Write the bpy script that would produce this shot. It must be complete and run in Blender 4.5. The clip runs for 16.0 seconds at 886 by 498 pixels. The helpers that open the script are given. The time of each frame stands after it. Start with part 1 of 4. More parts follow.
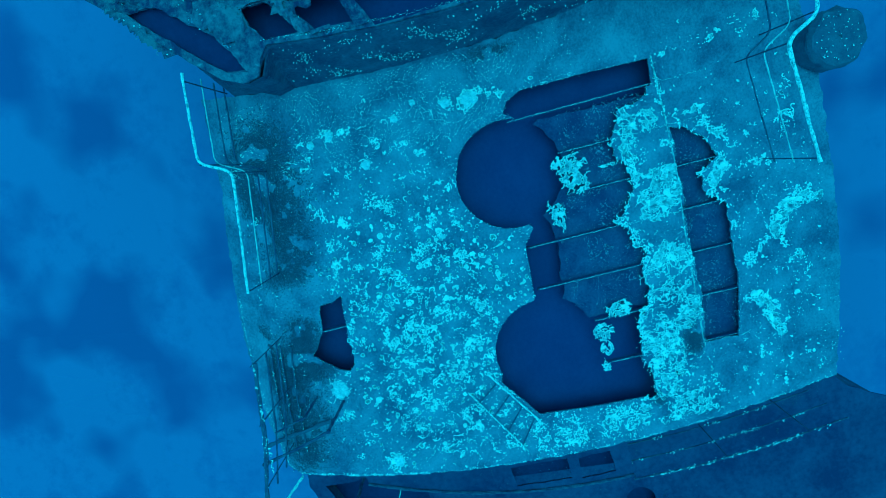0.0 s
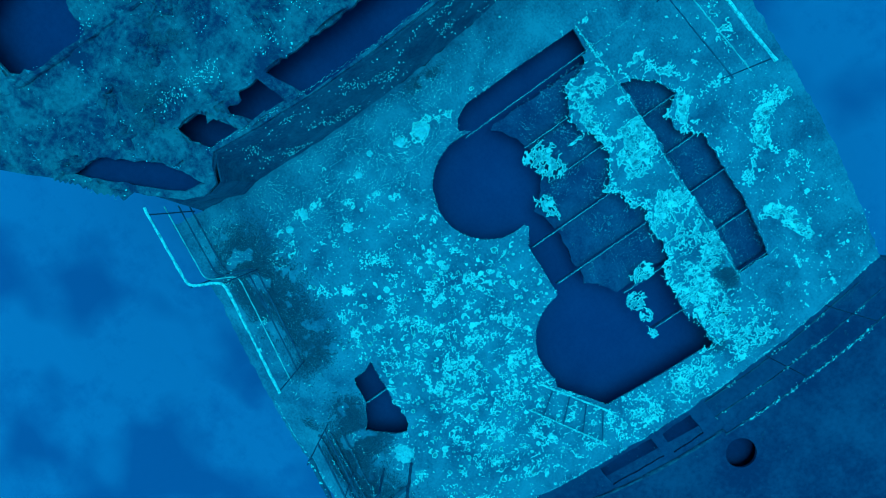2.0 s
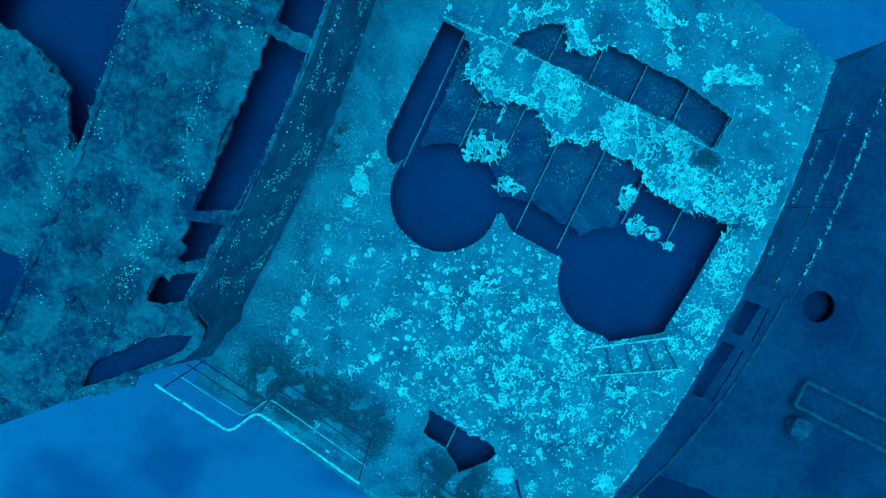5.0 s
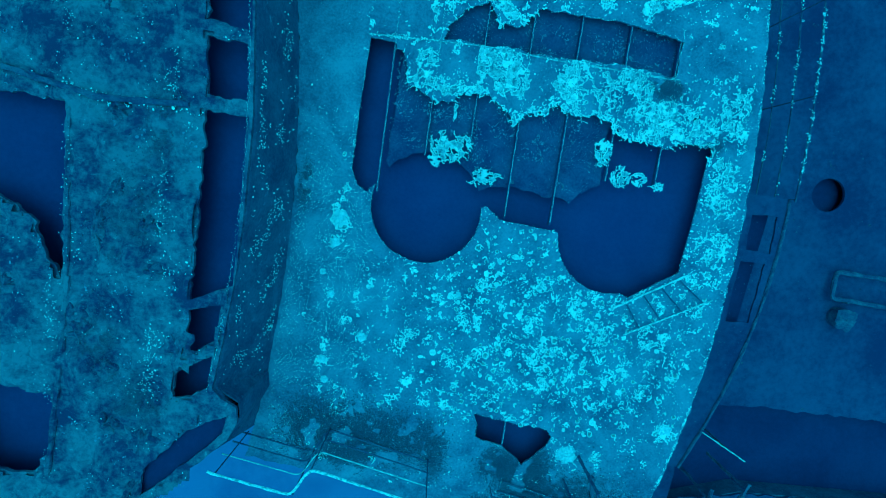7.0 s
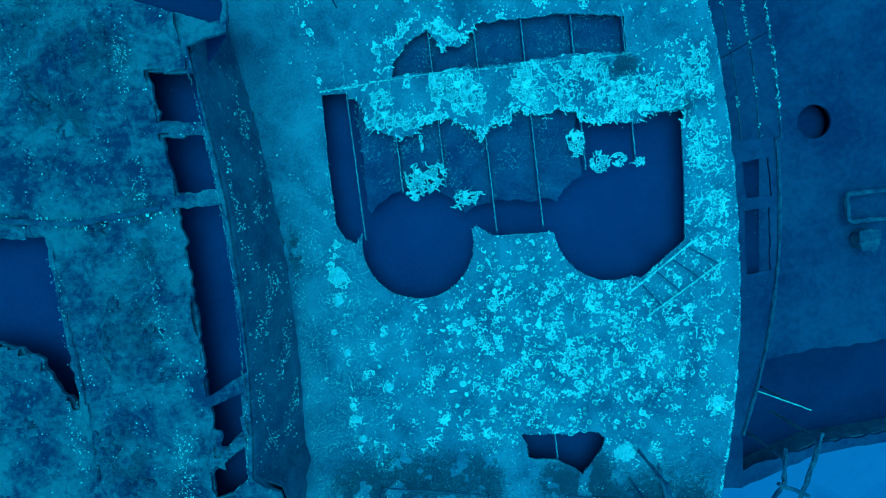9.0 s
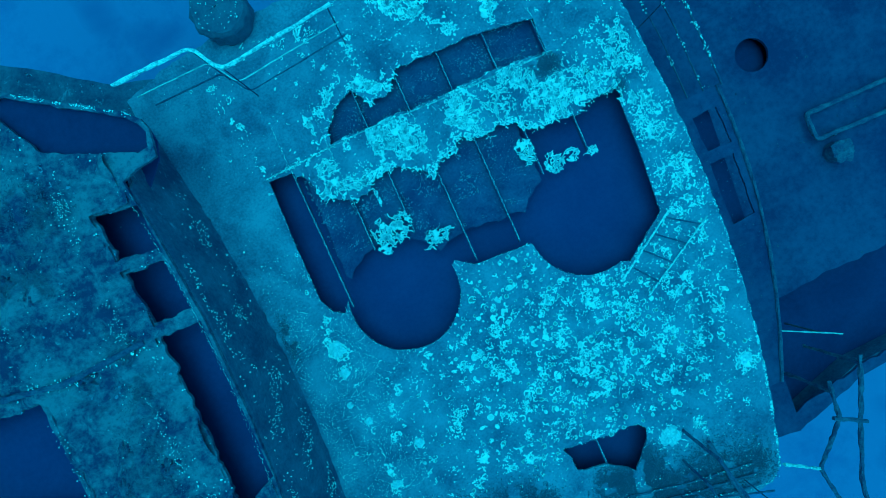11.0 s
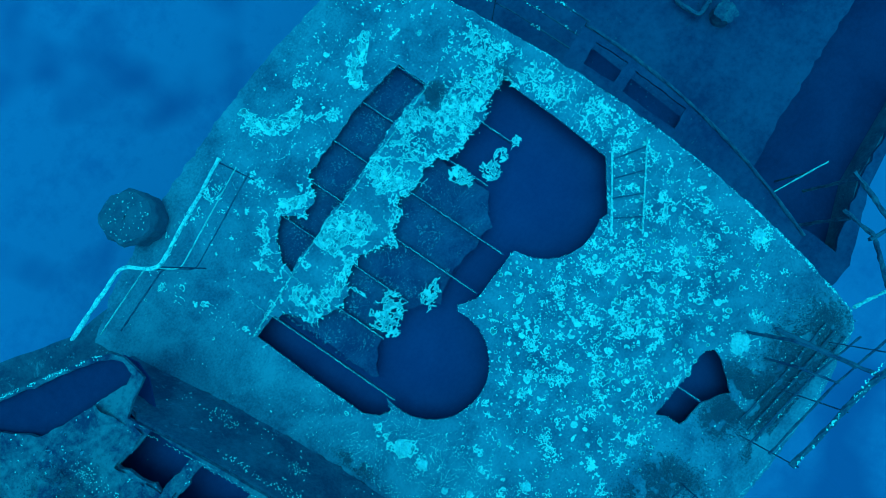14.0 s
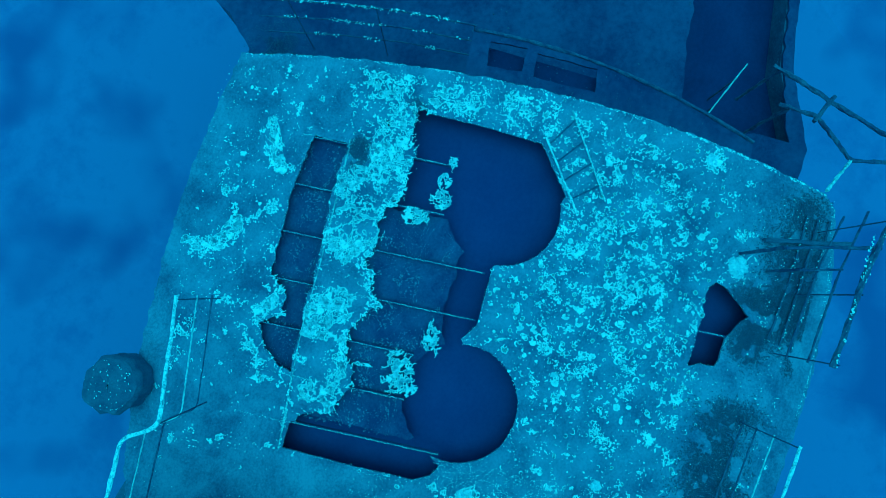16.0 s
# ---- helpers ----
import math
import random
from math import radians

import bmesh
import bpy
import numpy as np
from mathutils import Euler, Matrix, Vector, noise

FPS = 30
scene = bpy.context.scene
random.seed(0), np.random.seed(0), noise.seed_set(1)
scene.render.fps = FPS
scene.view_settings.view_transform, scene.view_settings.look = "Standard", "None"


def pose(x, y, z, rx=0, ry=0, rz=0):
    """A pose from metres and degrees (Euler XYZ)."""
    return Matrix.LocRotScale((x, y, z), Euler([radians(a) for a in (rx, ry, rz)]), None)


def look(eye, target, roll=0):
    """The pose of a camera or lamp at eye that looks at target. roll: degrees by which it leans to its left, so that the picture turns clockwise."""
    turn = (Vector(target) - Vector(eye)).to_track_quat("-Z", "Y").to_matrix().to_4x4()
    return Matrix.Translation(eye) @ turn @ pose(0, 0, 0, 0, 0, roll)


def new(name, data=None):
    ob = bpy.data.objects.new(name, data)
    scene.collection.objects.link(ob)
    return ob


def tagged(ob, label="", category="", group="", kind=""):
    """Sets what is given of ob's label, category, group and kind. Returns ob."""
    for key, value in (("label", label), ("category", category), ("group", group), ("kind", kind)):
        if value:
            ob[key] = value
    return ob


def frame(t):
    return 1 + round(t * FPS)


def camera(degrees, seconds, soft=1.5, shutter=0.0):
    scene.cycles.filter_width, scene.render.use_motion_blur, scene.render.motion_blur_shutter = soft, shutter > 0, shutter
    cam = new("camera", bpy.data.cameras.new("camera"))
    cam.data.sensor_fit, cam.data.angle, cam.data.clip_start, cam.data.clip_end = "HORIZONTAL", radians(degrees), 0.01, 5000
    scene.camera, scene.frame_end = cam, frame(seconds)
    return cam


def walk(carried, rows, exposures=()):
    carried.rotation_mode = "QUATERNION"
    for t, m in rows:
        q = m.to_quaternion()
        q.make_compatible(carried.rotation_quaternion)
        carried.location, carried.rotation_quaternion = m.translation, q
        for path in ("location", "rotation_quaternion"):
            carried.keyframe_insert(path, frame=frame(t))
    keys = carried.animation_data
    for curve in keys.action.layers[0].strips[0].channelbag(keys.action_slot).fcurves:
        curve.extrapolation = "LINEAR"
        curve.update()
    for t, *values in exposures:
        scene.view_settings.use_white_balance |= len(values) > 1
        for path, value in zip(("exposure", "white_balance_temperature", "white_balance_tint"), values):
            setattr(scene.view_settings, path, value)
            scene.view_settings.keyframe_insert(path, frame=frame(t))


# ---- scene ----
cam = camera(82.3, 16.0, soft=0.75)
PATH = [
    (0, -1.192, -0.503, 6.099, -9.75, 2.08, 75.27),
    (0.5, -1.194, -0.505, 6.071, -8.66, 2.19, 71.16),
    (1, -1.180, -0.487, 6.046, -8.17, 1.36, 66.40),
    (1.5, -1.160, -0.459, 6.020, -7.02, 0.38, 60.42),
    (2, -1.139, -0.442, 6.003, -6.50, 0.13, 54.54),
    (2.5, -1.114, -0.424, 5.991, -6.18, -0.57, 49.53),
    (3, -1.085, -0.417, 5.980, -5.31, -0.43, 44.85),
    (3.5, -1.037, -0.407, 5.977, -4.85, 0.01, 39.86),
    (4, -0.981, -0.335, 5.989, -3.82, -0.58, 34.80),
    (6.5, -0.800, 0.174, 5.920, -6.57, 0.20, 12.66),
    (7, -0.764, 0.208, 5.915, -6.30, -0.32, 8.23),
    (7.5, -0.734, 0.218, 5.905, -5.41, 0.17, 3.29),
    (8, -0.683, 0.226, 5.890, -4.88, -0.15, -1.02),
    (8.5, -0.631, 0.251, 5.867, -3.92, -0.24, -3.43),
    (9, -0.587, 0.274, 5.840, -3.54, -0.07, -6.97),
    (11.5, -0.214, 0.473, 5.782, -0.53, -0.02, -28.84),
    (12, -0.239, 0.493, 5.766, 0.35, -0.00, -33.65),
    (12.5, -0.252, 0.514, 5.759, 0.78, 0.07, -38.95),
    (13, -0.172, 0.477, 5.782, 1.54, -0.21, -44.15),
    (13.5, -0.113, 0.481, 5.779, 2.90, 0.14, -50.11),
    (14, -0.012, 0.457, 5.777, 2.92, 0.14, -55.81),
    (14.5, 0.063, 0.421, 5.777, 3.54, -0.09, -62.27),
    (15, 0.127, 0.418, 5.761, 4.00, 0.06, -67.23),
    (15.5, 0.185, 0.429, 5.745, 5.03, 0.63, -72.25),
    (16, 0.254, 0.410, 5.720, 4.94, 0.33, -77.90),
]
walk(cam, [(t, pose(x, y, z, rx, ry, rz)) for t, x, y, z, rx, ry, rz in PATH])

# ---- light: daylight filtered blue by the water above ----
world = bpy.data.worlds.new("water_light")
scene.world = world
world.use_nodes = True
wn, wl = world.node_tree.nodes, world.node_tree.links
sky = wn.new("ShaderNodeTexSky")
sky.sky_type, sky.sun_disc = "NISHITA", False
sky.sun_elevation, sky.sun_rotation = radians(72), radians(200)
tint = wn.new("ShaderNodeMix")
tint.data_type, tint.blend_type = "RGBA", "MULTIPLY"
tint.inputs["Factor"].default_value = 1.0
tint.inputs["B"].default_value = (0.004, 0.70, 0.80, 1)
wl.new(sky.outputs["Color"], tint.inputs["A"])
wl.new(tint.outputs["Result"], wn["Background"].inputs["Color"])
wn["Background"].inputs["Strength"].default_value = SKY = 0.20

sun = new("sun", bpy.data.lights.new("sun", "SUN"))
sun.data.energy, sun.data.angle, sun.data.color = 1.15, radians(50), (0.006, 0.80, 0.90)
sun.matrix_world = look((0, 0, 30), (2.0, -5.0, 0))
scene.view_settings.exposure = 0.42


# ---- materials ----
def material(name, dark, light, scale=3.0, fine=60.0, rough=0.9, bump=0.25, spots=None, spot_scale=9.0, spot_at=0.62, spot_soft=0.06, contrast=(0.35, 0.68), islands=None):
    """Two colours mixed by a broad and a fine noise, a third colour in spots, and a fine relief."""
    m = bpy.data.materials.new(name)
    m.use_nodes = True
    n, l = m.node_tree.nodes, m.node_tree.links
    b = n["Principled BSDF"]
    b.inputs["Roughness"].default_value = rough
    b.inputs["Specular IOR Level"].default_value = 0.15
    c = n.new("ShaderNodeTexCoord").outputs["Object"]

    def noise_at(s, detail, rgh=0.6, dist=0.0):
        t = n.new("ShaderNodeTexNoise")
        t.inputs["Scale"].default_value, t.inputs["Detail"].default_value = s, detail
        t.inputs["Roughness"].default_value, t.inputs["Distortion"].default_value = rgh, dist
        l.new(c, t.inputs["Vector"])
        return t.outputs["Fac"]

    def remap(v, lo, hi, a=0.0, z=1.0):
        r = n.new("ShaderNodeMapRange")
        r.inputs["From Min"].default_value, r.inputs["From Max"].default_value = lo, hi
        r.inputs["To Min"].default_value, r.inputs["To Max"].default_value = a, z
        l.new(v, r.inputs["Value"])
        return r.outputs["Result"]

    def mix(f, a, z):
        x = n.new("ShaderNodeMix")
        x.data_type = "RGBA"
        l.new(f, x.inputs["Factor"])
        for v, s in ((a, "A"), (z, "B")):
            if isinstance(v, tuple):
                x.inputs[s].default_value = (*v, 1)
            else:
                l.new(v, x.inputs[s])
        return x.outputs["Result"]

    broad, grain = noise_at(scale, 6, 0.65, 0.3 if scale > 1 else 0.0), noise_at(fine, 4, 0.7)
    both = n.new("ShaderNodeMath")
    both.operation = "MULTIPLY_ADD"
    l.new(grain, both.inputs[0])
    both.inputs[1].default_value = 0.55
    l.new(remap(broad, 0, 1, -0.27, 0.73), both.inputs[2])
    col = mix(remap(both.outputs[0], *contrast), dark, light)
    if spots:
        s1 = remap(noise_at(spot_scale, 8 if spot_scale > 1 else 2, 0.75 if spot_scale > 1 else 0.4, 0.6 if spot_scale > 1 else 0.0), spot_at, spot_at + spot_soft)
        col = mix(s1, col, spots)
    if islands:
        each = n.new("ShaderNodeNewGeometry").outputs["Random Per Island"]
        col = mix(remap(each, 0.0, 0.42, 0.9, 0.0), col, islands)
    l.new(col, b.inputs["Base Color"])
    bp = n.new("ShaderNodeBump")
    bp.inputs["Strength"].default_value, bp.inputs["Distance"].default_value = bump, 0.02
    l.new(both.outputs[0], bp.inputs["Height"])
    l.new(bp.outputs["Normal"], b.inputs["Normal"])
    return m


# silted plating with the blue of the water haze mixed into its colour
PLATE = material("hazed_silted_steel", (0.052, 0.098, 0.190), (0.200, 0.290, 0.412), 2.2, 34, spots=(0.30, 0.42, 0.48), spot_scale=21, spot_at=0.64, bump=0.4, contrast=(0.31, 0.67))
# darker than the roof plating: the walls' shade is in this colour
SIDE = material("shaded_coaming_steel", (0.030, 0.062, 0.135), (0.088, 0.148, 0.24), 2.4, 26, spots=(0.22, 0.36, 0.47), spot_scale=7, spot_at=0.60, spot_soft=0.12)
GREEN = material("algae_deck", (0.017, 0.042, 0.112), (0.108, 0.188, 0.262), 2.3, 18, spots=(0.24, 0.40, 0.46), spot_scale=9, spot_at=0.60, spot_soft=0.16, bump=0.9, contrast=(0.38, 0.62))
# the bluer tone of deeper water, put into the steel's colour
LOWER = material("hazed_lower_steel", (0.015, 0.033, 0.106), (0.045, 0.080, 0.182), 0.9, 12)
# shade inside the roof openings, painted as a dark base colour
HOLE_SHADE = material("interior_shade", (0.023, 0.039, 0.142), (0.034, 0.052, 0.172), 1.5, 20)
# plates and beams under the roof, with their shade in the base colour
SHADED_INNER = material("shaded_inner_steel", (0.022, 0.043, 0.128), (0.066, 0.106, 0.220), 3, 34, spots=(0.19, 0.28, 0.38), spot_scale=17, spot_at=0.62)
CRUST = material("white_encrustation", (0.46, 0.64, 0.69), (0.86, 0.94, 0.93), 9, 90, bump=0.8, contrast=(0.30, 0.56))
CRUST_DULL = material("grey_crust", (0.10, 0.18, 0.265), (0.60, 0.76, 0.80), 15, 55, bump=1.0, contrast=(0.36, 0.66))
SPECK = material("shell_white", (0.62, 0.82, 0.83), (0.90, 0.96, 0.95), 14, 120, islands=(0.22, 0.36, 0.46))
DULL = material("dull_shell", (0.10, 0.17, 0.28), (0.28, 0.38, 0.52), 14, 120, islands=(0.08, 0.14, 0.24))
PIPE = material("encrusted_pipe", (0.25, 0.36, 0.42), (0.75, 0.85, 0.85), 12, 70, bump=0.5)
WHITE = material("white_scale", (0.40, 0.56, 0.62), (0.84, 0.92, 0.92), 20, 80, bump=0.5)
BRIGHT = material("white_crusted_pipe", (0.22, 0.36, 0.44), (0.82, 0.91, 0.92), 24, 80, bump=0.6, contrast=(0.36, 0.56))
PIPE_DARK = material("fouled_pipe", (0.025, 0.052, 0.13), (0.085, 0.14, 0.22), 8, 50, spots=(0.4, 0.52, 0.56), spot_scale=14, spot_at=0.68)
SPONGE = material("pale_sponge", (0.30, 0.52, 0.62), (0.74, 0.88, 0.92), 16, 60, bump=0.9)
# blue water haze is painted into the sand's base colour
SAND = material("hazed_sand", (0.082, 0.146, 0.350), (0.115, 0.186, 0.40), 0.30, 2, bump=0.1, contrast=(0.30, 0.52), spots=(0.056, 0.106, 0.285), spot_scale=0.36, spot_at=0.51, spot_soft=0.16)
# darker still: painted shade inside the higher deckhouse
HOLD_SHADE = material("hold_shade", (0.021, 0.036, 0.136), (0.030, 0.049, 0.170), 1.4, 18)
# deepest painted shade, for recesses, windows, well and hatch
DEEP_SHADE = material("deep_shade", (0.011, 0.023, 0.090), (0.021, 0.037, 0.122), 1.2, 14)
TURF = material("dark_turf", (0.046, 0.090, 0.165), (0.082, 0.142, 0.222), 8, 60)


# ---- mesh helpers ----
def mesh_of(name, verts, faces, mat):
    me = bpy.data.meshes.new(name)
    me.from_pydata([tuple(v) for v in verts], [], faces)
    me.materials.append(mat)
    me.update()
    return me


def thing(name, label, category, group="", kind=""):
    return tagged(new(name), label, category, group, kind)


def part(name, me, parent=None, label=""):
    ob = new(name, me)
    ob.parent = parent
    return tagged(ob, label) if label else ob


def ragged(points, step=0.05, amount=0.02, seed=0, closed=True):
    """A polyline walked in short steps, pushed about by noise like a torn or rusted edge."""
    out = []
    n = len(points)
    for i in range(n if closed else n - 1):
        a, b = Vector(points[i]), Vector(points[(i + 1) % n])
        k = max(1, int((b - a).length / step))
        for j in range(k):
            p = a.lerp(b, j / k)
            rough = amount(p) if callable(amount) else amount
            v = noise.noise_vector((p.x * 9, p.y * 9, seed * 3.7)) * rough + noise.noise_vector((p.x * 28, p.y * 28, seed)) * rough * 0.5
            out.append((p.x + v.x, p.y + v.y))
    return out


def arc(cx, cy, r, a0, a1, n=24):
    return [(cx + r * math.cos(radians(a0 + (a1 - a0) * i / n)), cy + r * math.sin(radians(a0 + (a1 - a0) * i / n))) for i in range(n + 1)]


def sheet(name, outline, holes, z, thick, mat, slope=None):
    """A plate with openings through it, cut from flat outlines."""
    cu = bpy.data.curves.new(name, "CURVE")
    cu.dimensions, cu.fill_mode, cu.extrude = "2D", "BOTH", thick / 2
    for ring in (outline, *holes):
        s = cu.splines.new("POLY")
        s.points.add(len(ring) - 1)
        for p, (x, y) in zip(s.points, ring):
            p.co = (x, y, 0, 1)
        s.use_cyclic_u = True
    tmp = bpy.data.objects.new(name, cu)
    me = bpy.data.meshes.new_from_object(tmp)
    bpy.data.objects.remove(tmp)
    me.transform(Matrix.Translation((0, 0, z - thick / 2)))
    me.materials.clear()
    me.materials.append(mat)
    return me


def tube(name, path, r, mat, sides=8, wobble=0.0, seed=0):
    """A round bar along a path, with lumps of growth."""
    pts = [Vector(p) for p in path]
    fine = []
    for a, b in zip(pts, pts[1:]):
        k = max(1, int((b - a).length / 0.06))
        fine += [a.lerp(b, i / k) for i in range(k)]
    fine.append(pts[-1])
    verts, faces = [], []
    for i, p in enumerate(fine):
        d = (fine[min(i + 1, len(fine) - 1)] - fine[max(i - 1, 0)]).normalized()
        u = d.cross(Vector((0, 0, 1)) if abs(d.z) < 0.9 else Vector((1, 0, 0))).normalized()
        w = d.cross(u)
        for j in range(sides):
            a = math.tau * j / sides
            rr = r * (1 + wobble * noise.noise((p.x * 11 + j, p.y * 11, p.z * 11 + seed)))
            verts.append(p + (u * math.cos(a) + w * math.sin(a)) * rr)
    for i in range(len(fine) - 1):
        for j in range(sides):
            k = (j + 1) % sides
            faces.append((i * sides + j, i * sides + k, (i + 1) * sides + k, (i + 1) * sides + j))
    faces += [tuple(range(sides))[::-1], tuple(range((len(fine) - 1) * sides, len(fine) * sides))]
    return mesh_of(name, verts, faces, mat)


def bent(points, r=0.1, n=5):
    """A path with its corners rounded."""
    pts = [Vector(p) for p in points]
    out = [pts[0]]
    for a, b, c in zip(pts, pts[1:], pts[2:]):
        p, q = b + (a - b).normalized() * r, b + (c - b).normalized() * r
        out += [(p * (1 - t) ** 2 + b * 2 * t * (1 - t) + q * t * t) for t in (i / n for i in range(n + 1))]
    return out + [pts[-1]]


def box(name, lo, hi, mat, bevel=0.006):
    bm = bmesh.new()
    bmesh.ops.create_cube(bm, size=1)
    c, s = [(a + b) / 2 for a, b in zip(lo, hi)], [b - a for a, b in zip(lo, hi)]
    bmesh.ops.transform(bm, matrix=Matrix.Translation(c) @ Matrix.Diagonal((*s, 1)), verts=bm.verts)
    if bevel:
        bmesh.ops.bevel(bm, geom=bm.edges[:], offset=bevel, segments=1, affect="EDGES")
    me = bpy.data.meshes.new(name)
    bm.to_mesh(me)
    bm.free()
    me.materials.append(mat)
    return me


def ring_wall(name, cx, cy, r, z0, z1, thick, mat, n=64, a0=0, a1=360):
    verts, faces = [], []
    full = a1 - a0 >= 360
    m = n if full else n + 1
    for i in range(m):
        a = radians(a0 + (a1 - a0) * i / n)
        for rr, z in ((r, z1), (r + thick, z1), (r + thick, z0), (r, z0)):
            verts.append((cx + rr * math.cos(a), cy + rr * math.sin(a), z))
    for i in range(n):
        a, b = i * 4, ((i + 1) % m) * 4
        for j in range(4):
            k = (j + 1) % 4
            faces.append((a + j, b + j, b + k, a + k))
    return mesh_of(name, verts, faces, mat)


def clump(name, cx, cy, z, rx, ry, height, mat, seed=0, rings=9, spokes=40, turn=0.0, lobes=0.45):
    """A low irregular crust: an uneven outline, a lumpy top, edges down on the plate."""
    verts, faces = [(cx, cy, z + height)], []
    for i in range(1, rings + 1):
        f = i / rings
        for j in range(spokes):
            a = math.tau * j / spokes
            out = 1 + lobes * noise.noise((math.cos(a) * 1.6 + seed * 7.1, math.sin(a) * 1.6, seed)) + lobes * 0.7 * noise.noise((math.cos(a) * 5, math.sin(a) * 5, seed * 3.3))
            x, y = rx * f * out * math.cos(a), ry * f * out * math.sin(a)
            px, py = cx + x * math.cos(turn) - y * math.sin(turn), cy + x * math.sin(turn) + y * math.cos(turn)
            h = height * (1 - f ** 3) * (0.65 + 0.7 * noise.noise((px * 17, py * 17, seed)))
            verts.append((px, py, z + (max(h, 0.002) if i < rings else -0.004)))
    for j in range(spokes):
        faces.append((0, 1 + j, 1 + (j + 1) % spokes))
    for i in range(rings - 1):
        for j in range(spokes):
            a, b = 1 + i * spokes, 1 + (i + 1) * spokes
            k = (j + 1) % spokes
            faces.append((a + j, b + j, b + k, a + k))
    return mesh_of(name, verts, faces, mat)


rng = random.Random(7)


def flakes(name, spots, mat):
    """Many small shells and crusts, each a low uneven cap or a broken ring: (x, y, z, radius)."""
    verts, faces = [], []
    for x, y, z, r in spots:
        n, o = rng.randint(5, 8), len(verts)
        turn = rng.random() * math.tau
        if r > 0.013 and rng.random() < 0.6:
            span = rng.uniform(2.2, 5.4)
            for i in range(n + 1):
                a = turn + span * i / n
                for f, h in ((rng.uniform(0.55, 0.72), 0.004), (rng.uniform(1.0, 1.25), 0.001)):
                    verts.append((x + r * f * math.cos(a), y + r * f * math.sin(a), z + h + 0.2 * r * (f < 0.8)))
            for i in range(n):
                faces.append((o + 2 * i, o + 2 * i + 1, o + 2 * i + 3, o + 2 * i + 2))
        else:
            verts.append((x, y, z + 0.3 * r + 0.004))
            st = rng.uniform(0.5, 1.0)
            for i in range(n):
                a = turn + math.tau * i / n
                f = r * rng.uniform(0.55, 1.3)
                u, v = f * math.cos(a), f * st * math.sin(a)
                verts.append((x + u * math.cos(turn) - v * math.sin(turn), y + u * math.sin(turn) + v * math.cos(turn), z + 0.001))
            for i in range(n):
                faces.append((o, o + 1 + i, o + 1 + (i + 1) % n))
    return mesh_of(name, verts, faces, mat)


def lace(name, box, weight, cell, z, mat, seed=0, whole=False, core=None):
    """A thin crust eaten into a net: kept where a broad weight and fine ridges allow it, lumpy on top, with edges turned down."""
    x0, y0, x1, y1 = box
    nx, ny = int((x1 - x0) / cell), int((y1 - y0) / cell)
    keep = {}
    for i in range(nx):
        for j in range(ny):
            x, y = x0 + (i + 0.5) * cell, y0 + (j + 0.5) * cell
            w = weight(x, y)
            if w <= 0.02:
                continue
            ridge = 1 - 2.2 * abs(noise.noise((x * 10, y * 10, seed))) - 0.8 * abs(noise.noise((x * 27, y * 27, seed + 4)))
            blob = noise.noise((x * 4.5, y * 4.5, seed + 9)) + 0.6 * noise.noise((x * 13, y * 13, seed + 2)) + 0.4 * noise.noise((x * 34, y * 34, seed + 6))
            pit = noise.noise((x * 15, y * 15, seed + 15)) + 0.8 * noise.noise((x * 38, y * 38, seed + 16))
            if max(ridge - 0.62, 0.55 * blob + 0.02) > 0.42 * (1 - min(w, 1.5)) and (pit < 0.28 or ridge > 0.78):
                keep[i, j] = True
    if whole:  # one piece that hangs together
        left, best = set(keep), []
        while left:
            piece, todo = [], [left.pop()]
            while todo:
                i, j = todo.pop()
                piece.append((i, j))
                for a in (-1, 0, 1):
                    for d in (-1, 0, 1):
                        if (i + a, j + d) in left:
                            left.discard((i + a, j + d))
                            todo.append((i + a, j + d))
            best = max(best, piece, key=len)
        keep = dict.fromkeys(sorted(best), True)
    verts, faces, ids = [], [], {}

    def corner(i, j):
        if (i, j) not in ids:
            x, y = x0 + i * cell, y0 + j * cell
            inner = all((i - a, j - c) in keep for a in (0, 1) for c in (0, 1))
            v = noise.noise_vector((x * 40, y * 40, seed)) * cell * 0.45
            top = 0.006 + 0.010 * max(0.0, 0.5 + noise.noise((x * 22, y * 22, seed + 1))) if inner else 0.0005
            ids[i, j] = len(verts)
            verts.append((x + v.x, y + v.y, z + top))
        return ids[i, j]

    for i, j in keep:
        faces.append((corner(i, j), corner(i + 1, j), corner(i + 1, j + 1), corner(i, j + 1)))
    me = mesh_of(name, verts, faces, mat)
    if core:  # older growth inside the pale growing margin
        me.materials.append(core)
        old = [all((i + a, j + c) in keep for a in (-1, 0, 1) for c in (-1, 0, 1)) and noise.noise((i * cell * 8, j * cell * 8, seed + 30)) < 0.22 for i, j in keep]
        me.polygons.foreach_set("material_index", np.array(old, dtype=np.int32))
    return me


# ---- seabed ----
def seabed():
    verts, faces, n, half = [], [], 90, 400.0
    for i in range(n + 1):
        for j in range(n + 1):
            u, v = 2 * i / n - 1, 2 * j / n - 1
            x, y = half * u * abs(u) ** 1.6, half * v * abs(v) ** 1.6
            verts.append((x, y, -9.5 + 0.25 * noise.noise((x * 0.2, y * 0.2, 3)) + 0.06 * noise.noise((x, y, 1))))
    for i in range(n):
        for j in range(n):
            a = i * (n + 1) + j
            faces.append((a, a + n + 1, a + n + 2, a + 1))
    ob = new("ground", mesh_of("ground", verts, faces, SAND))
    tagged(ob, "pale sandy seabed far below, coloured blue for the water haze", "seabed", kind="structure")


seabed()

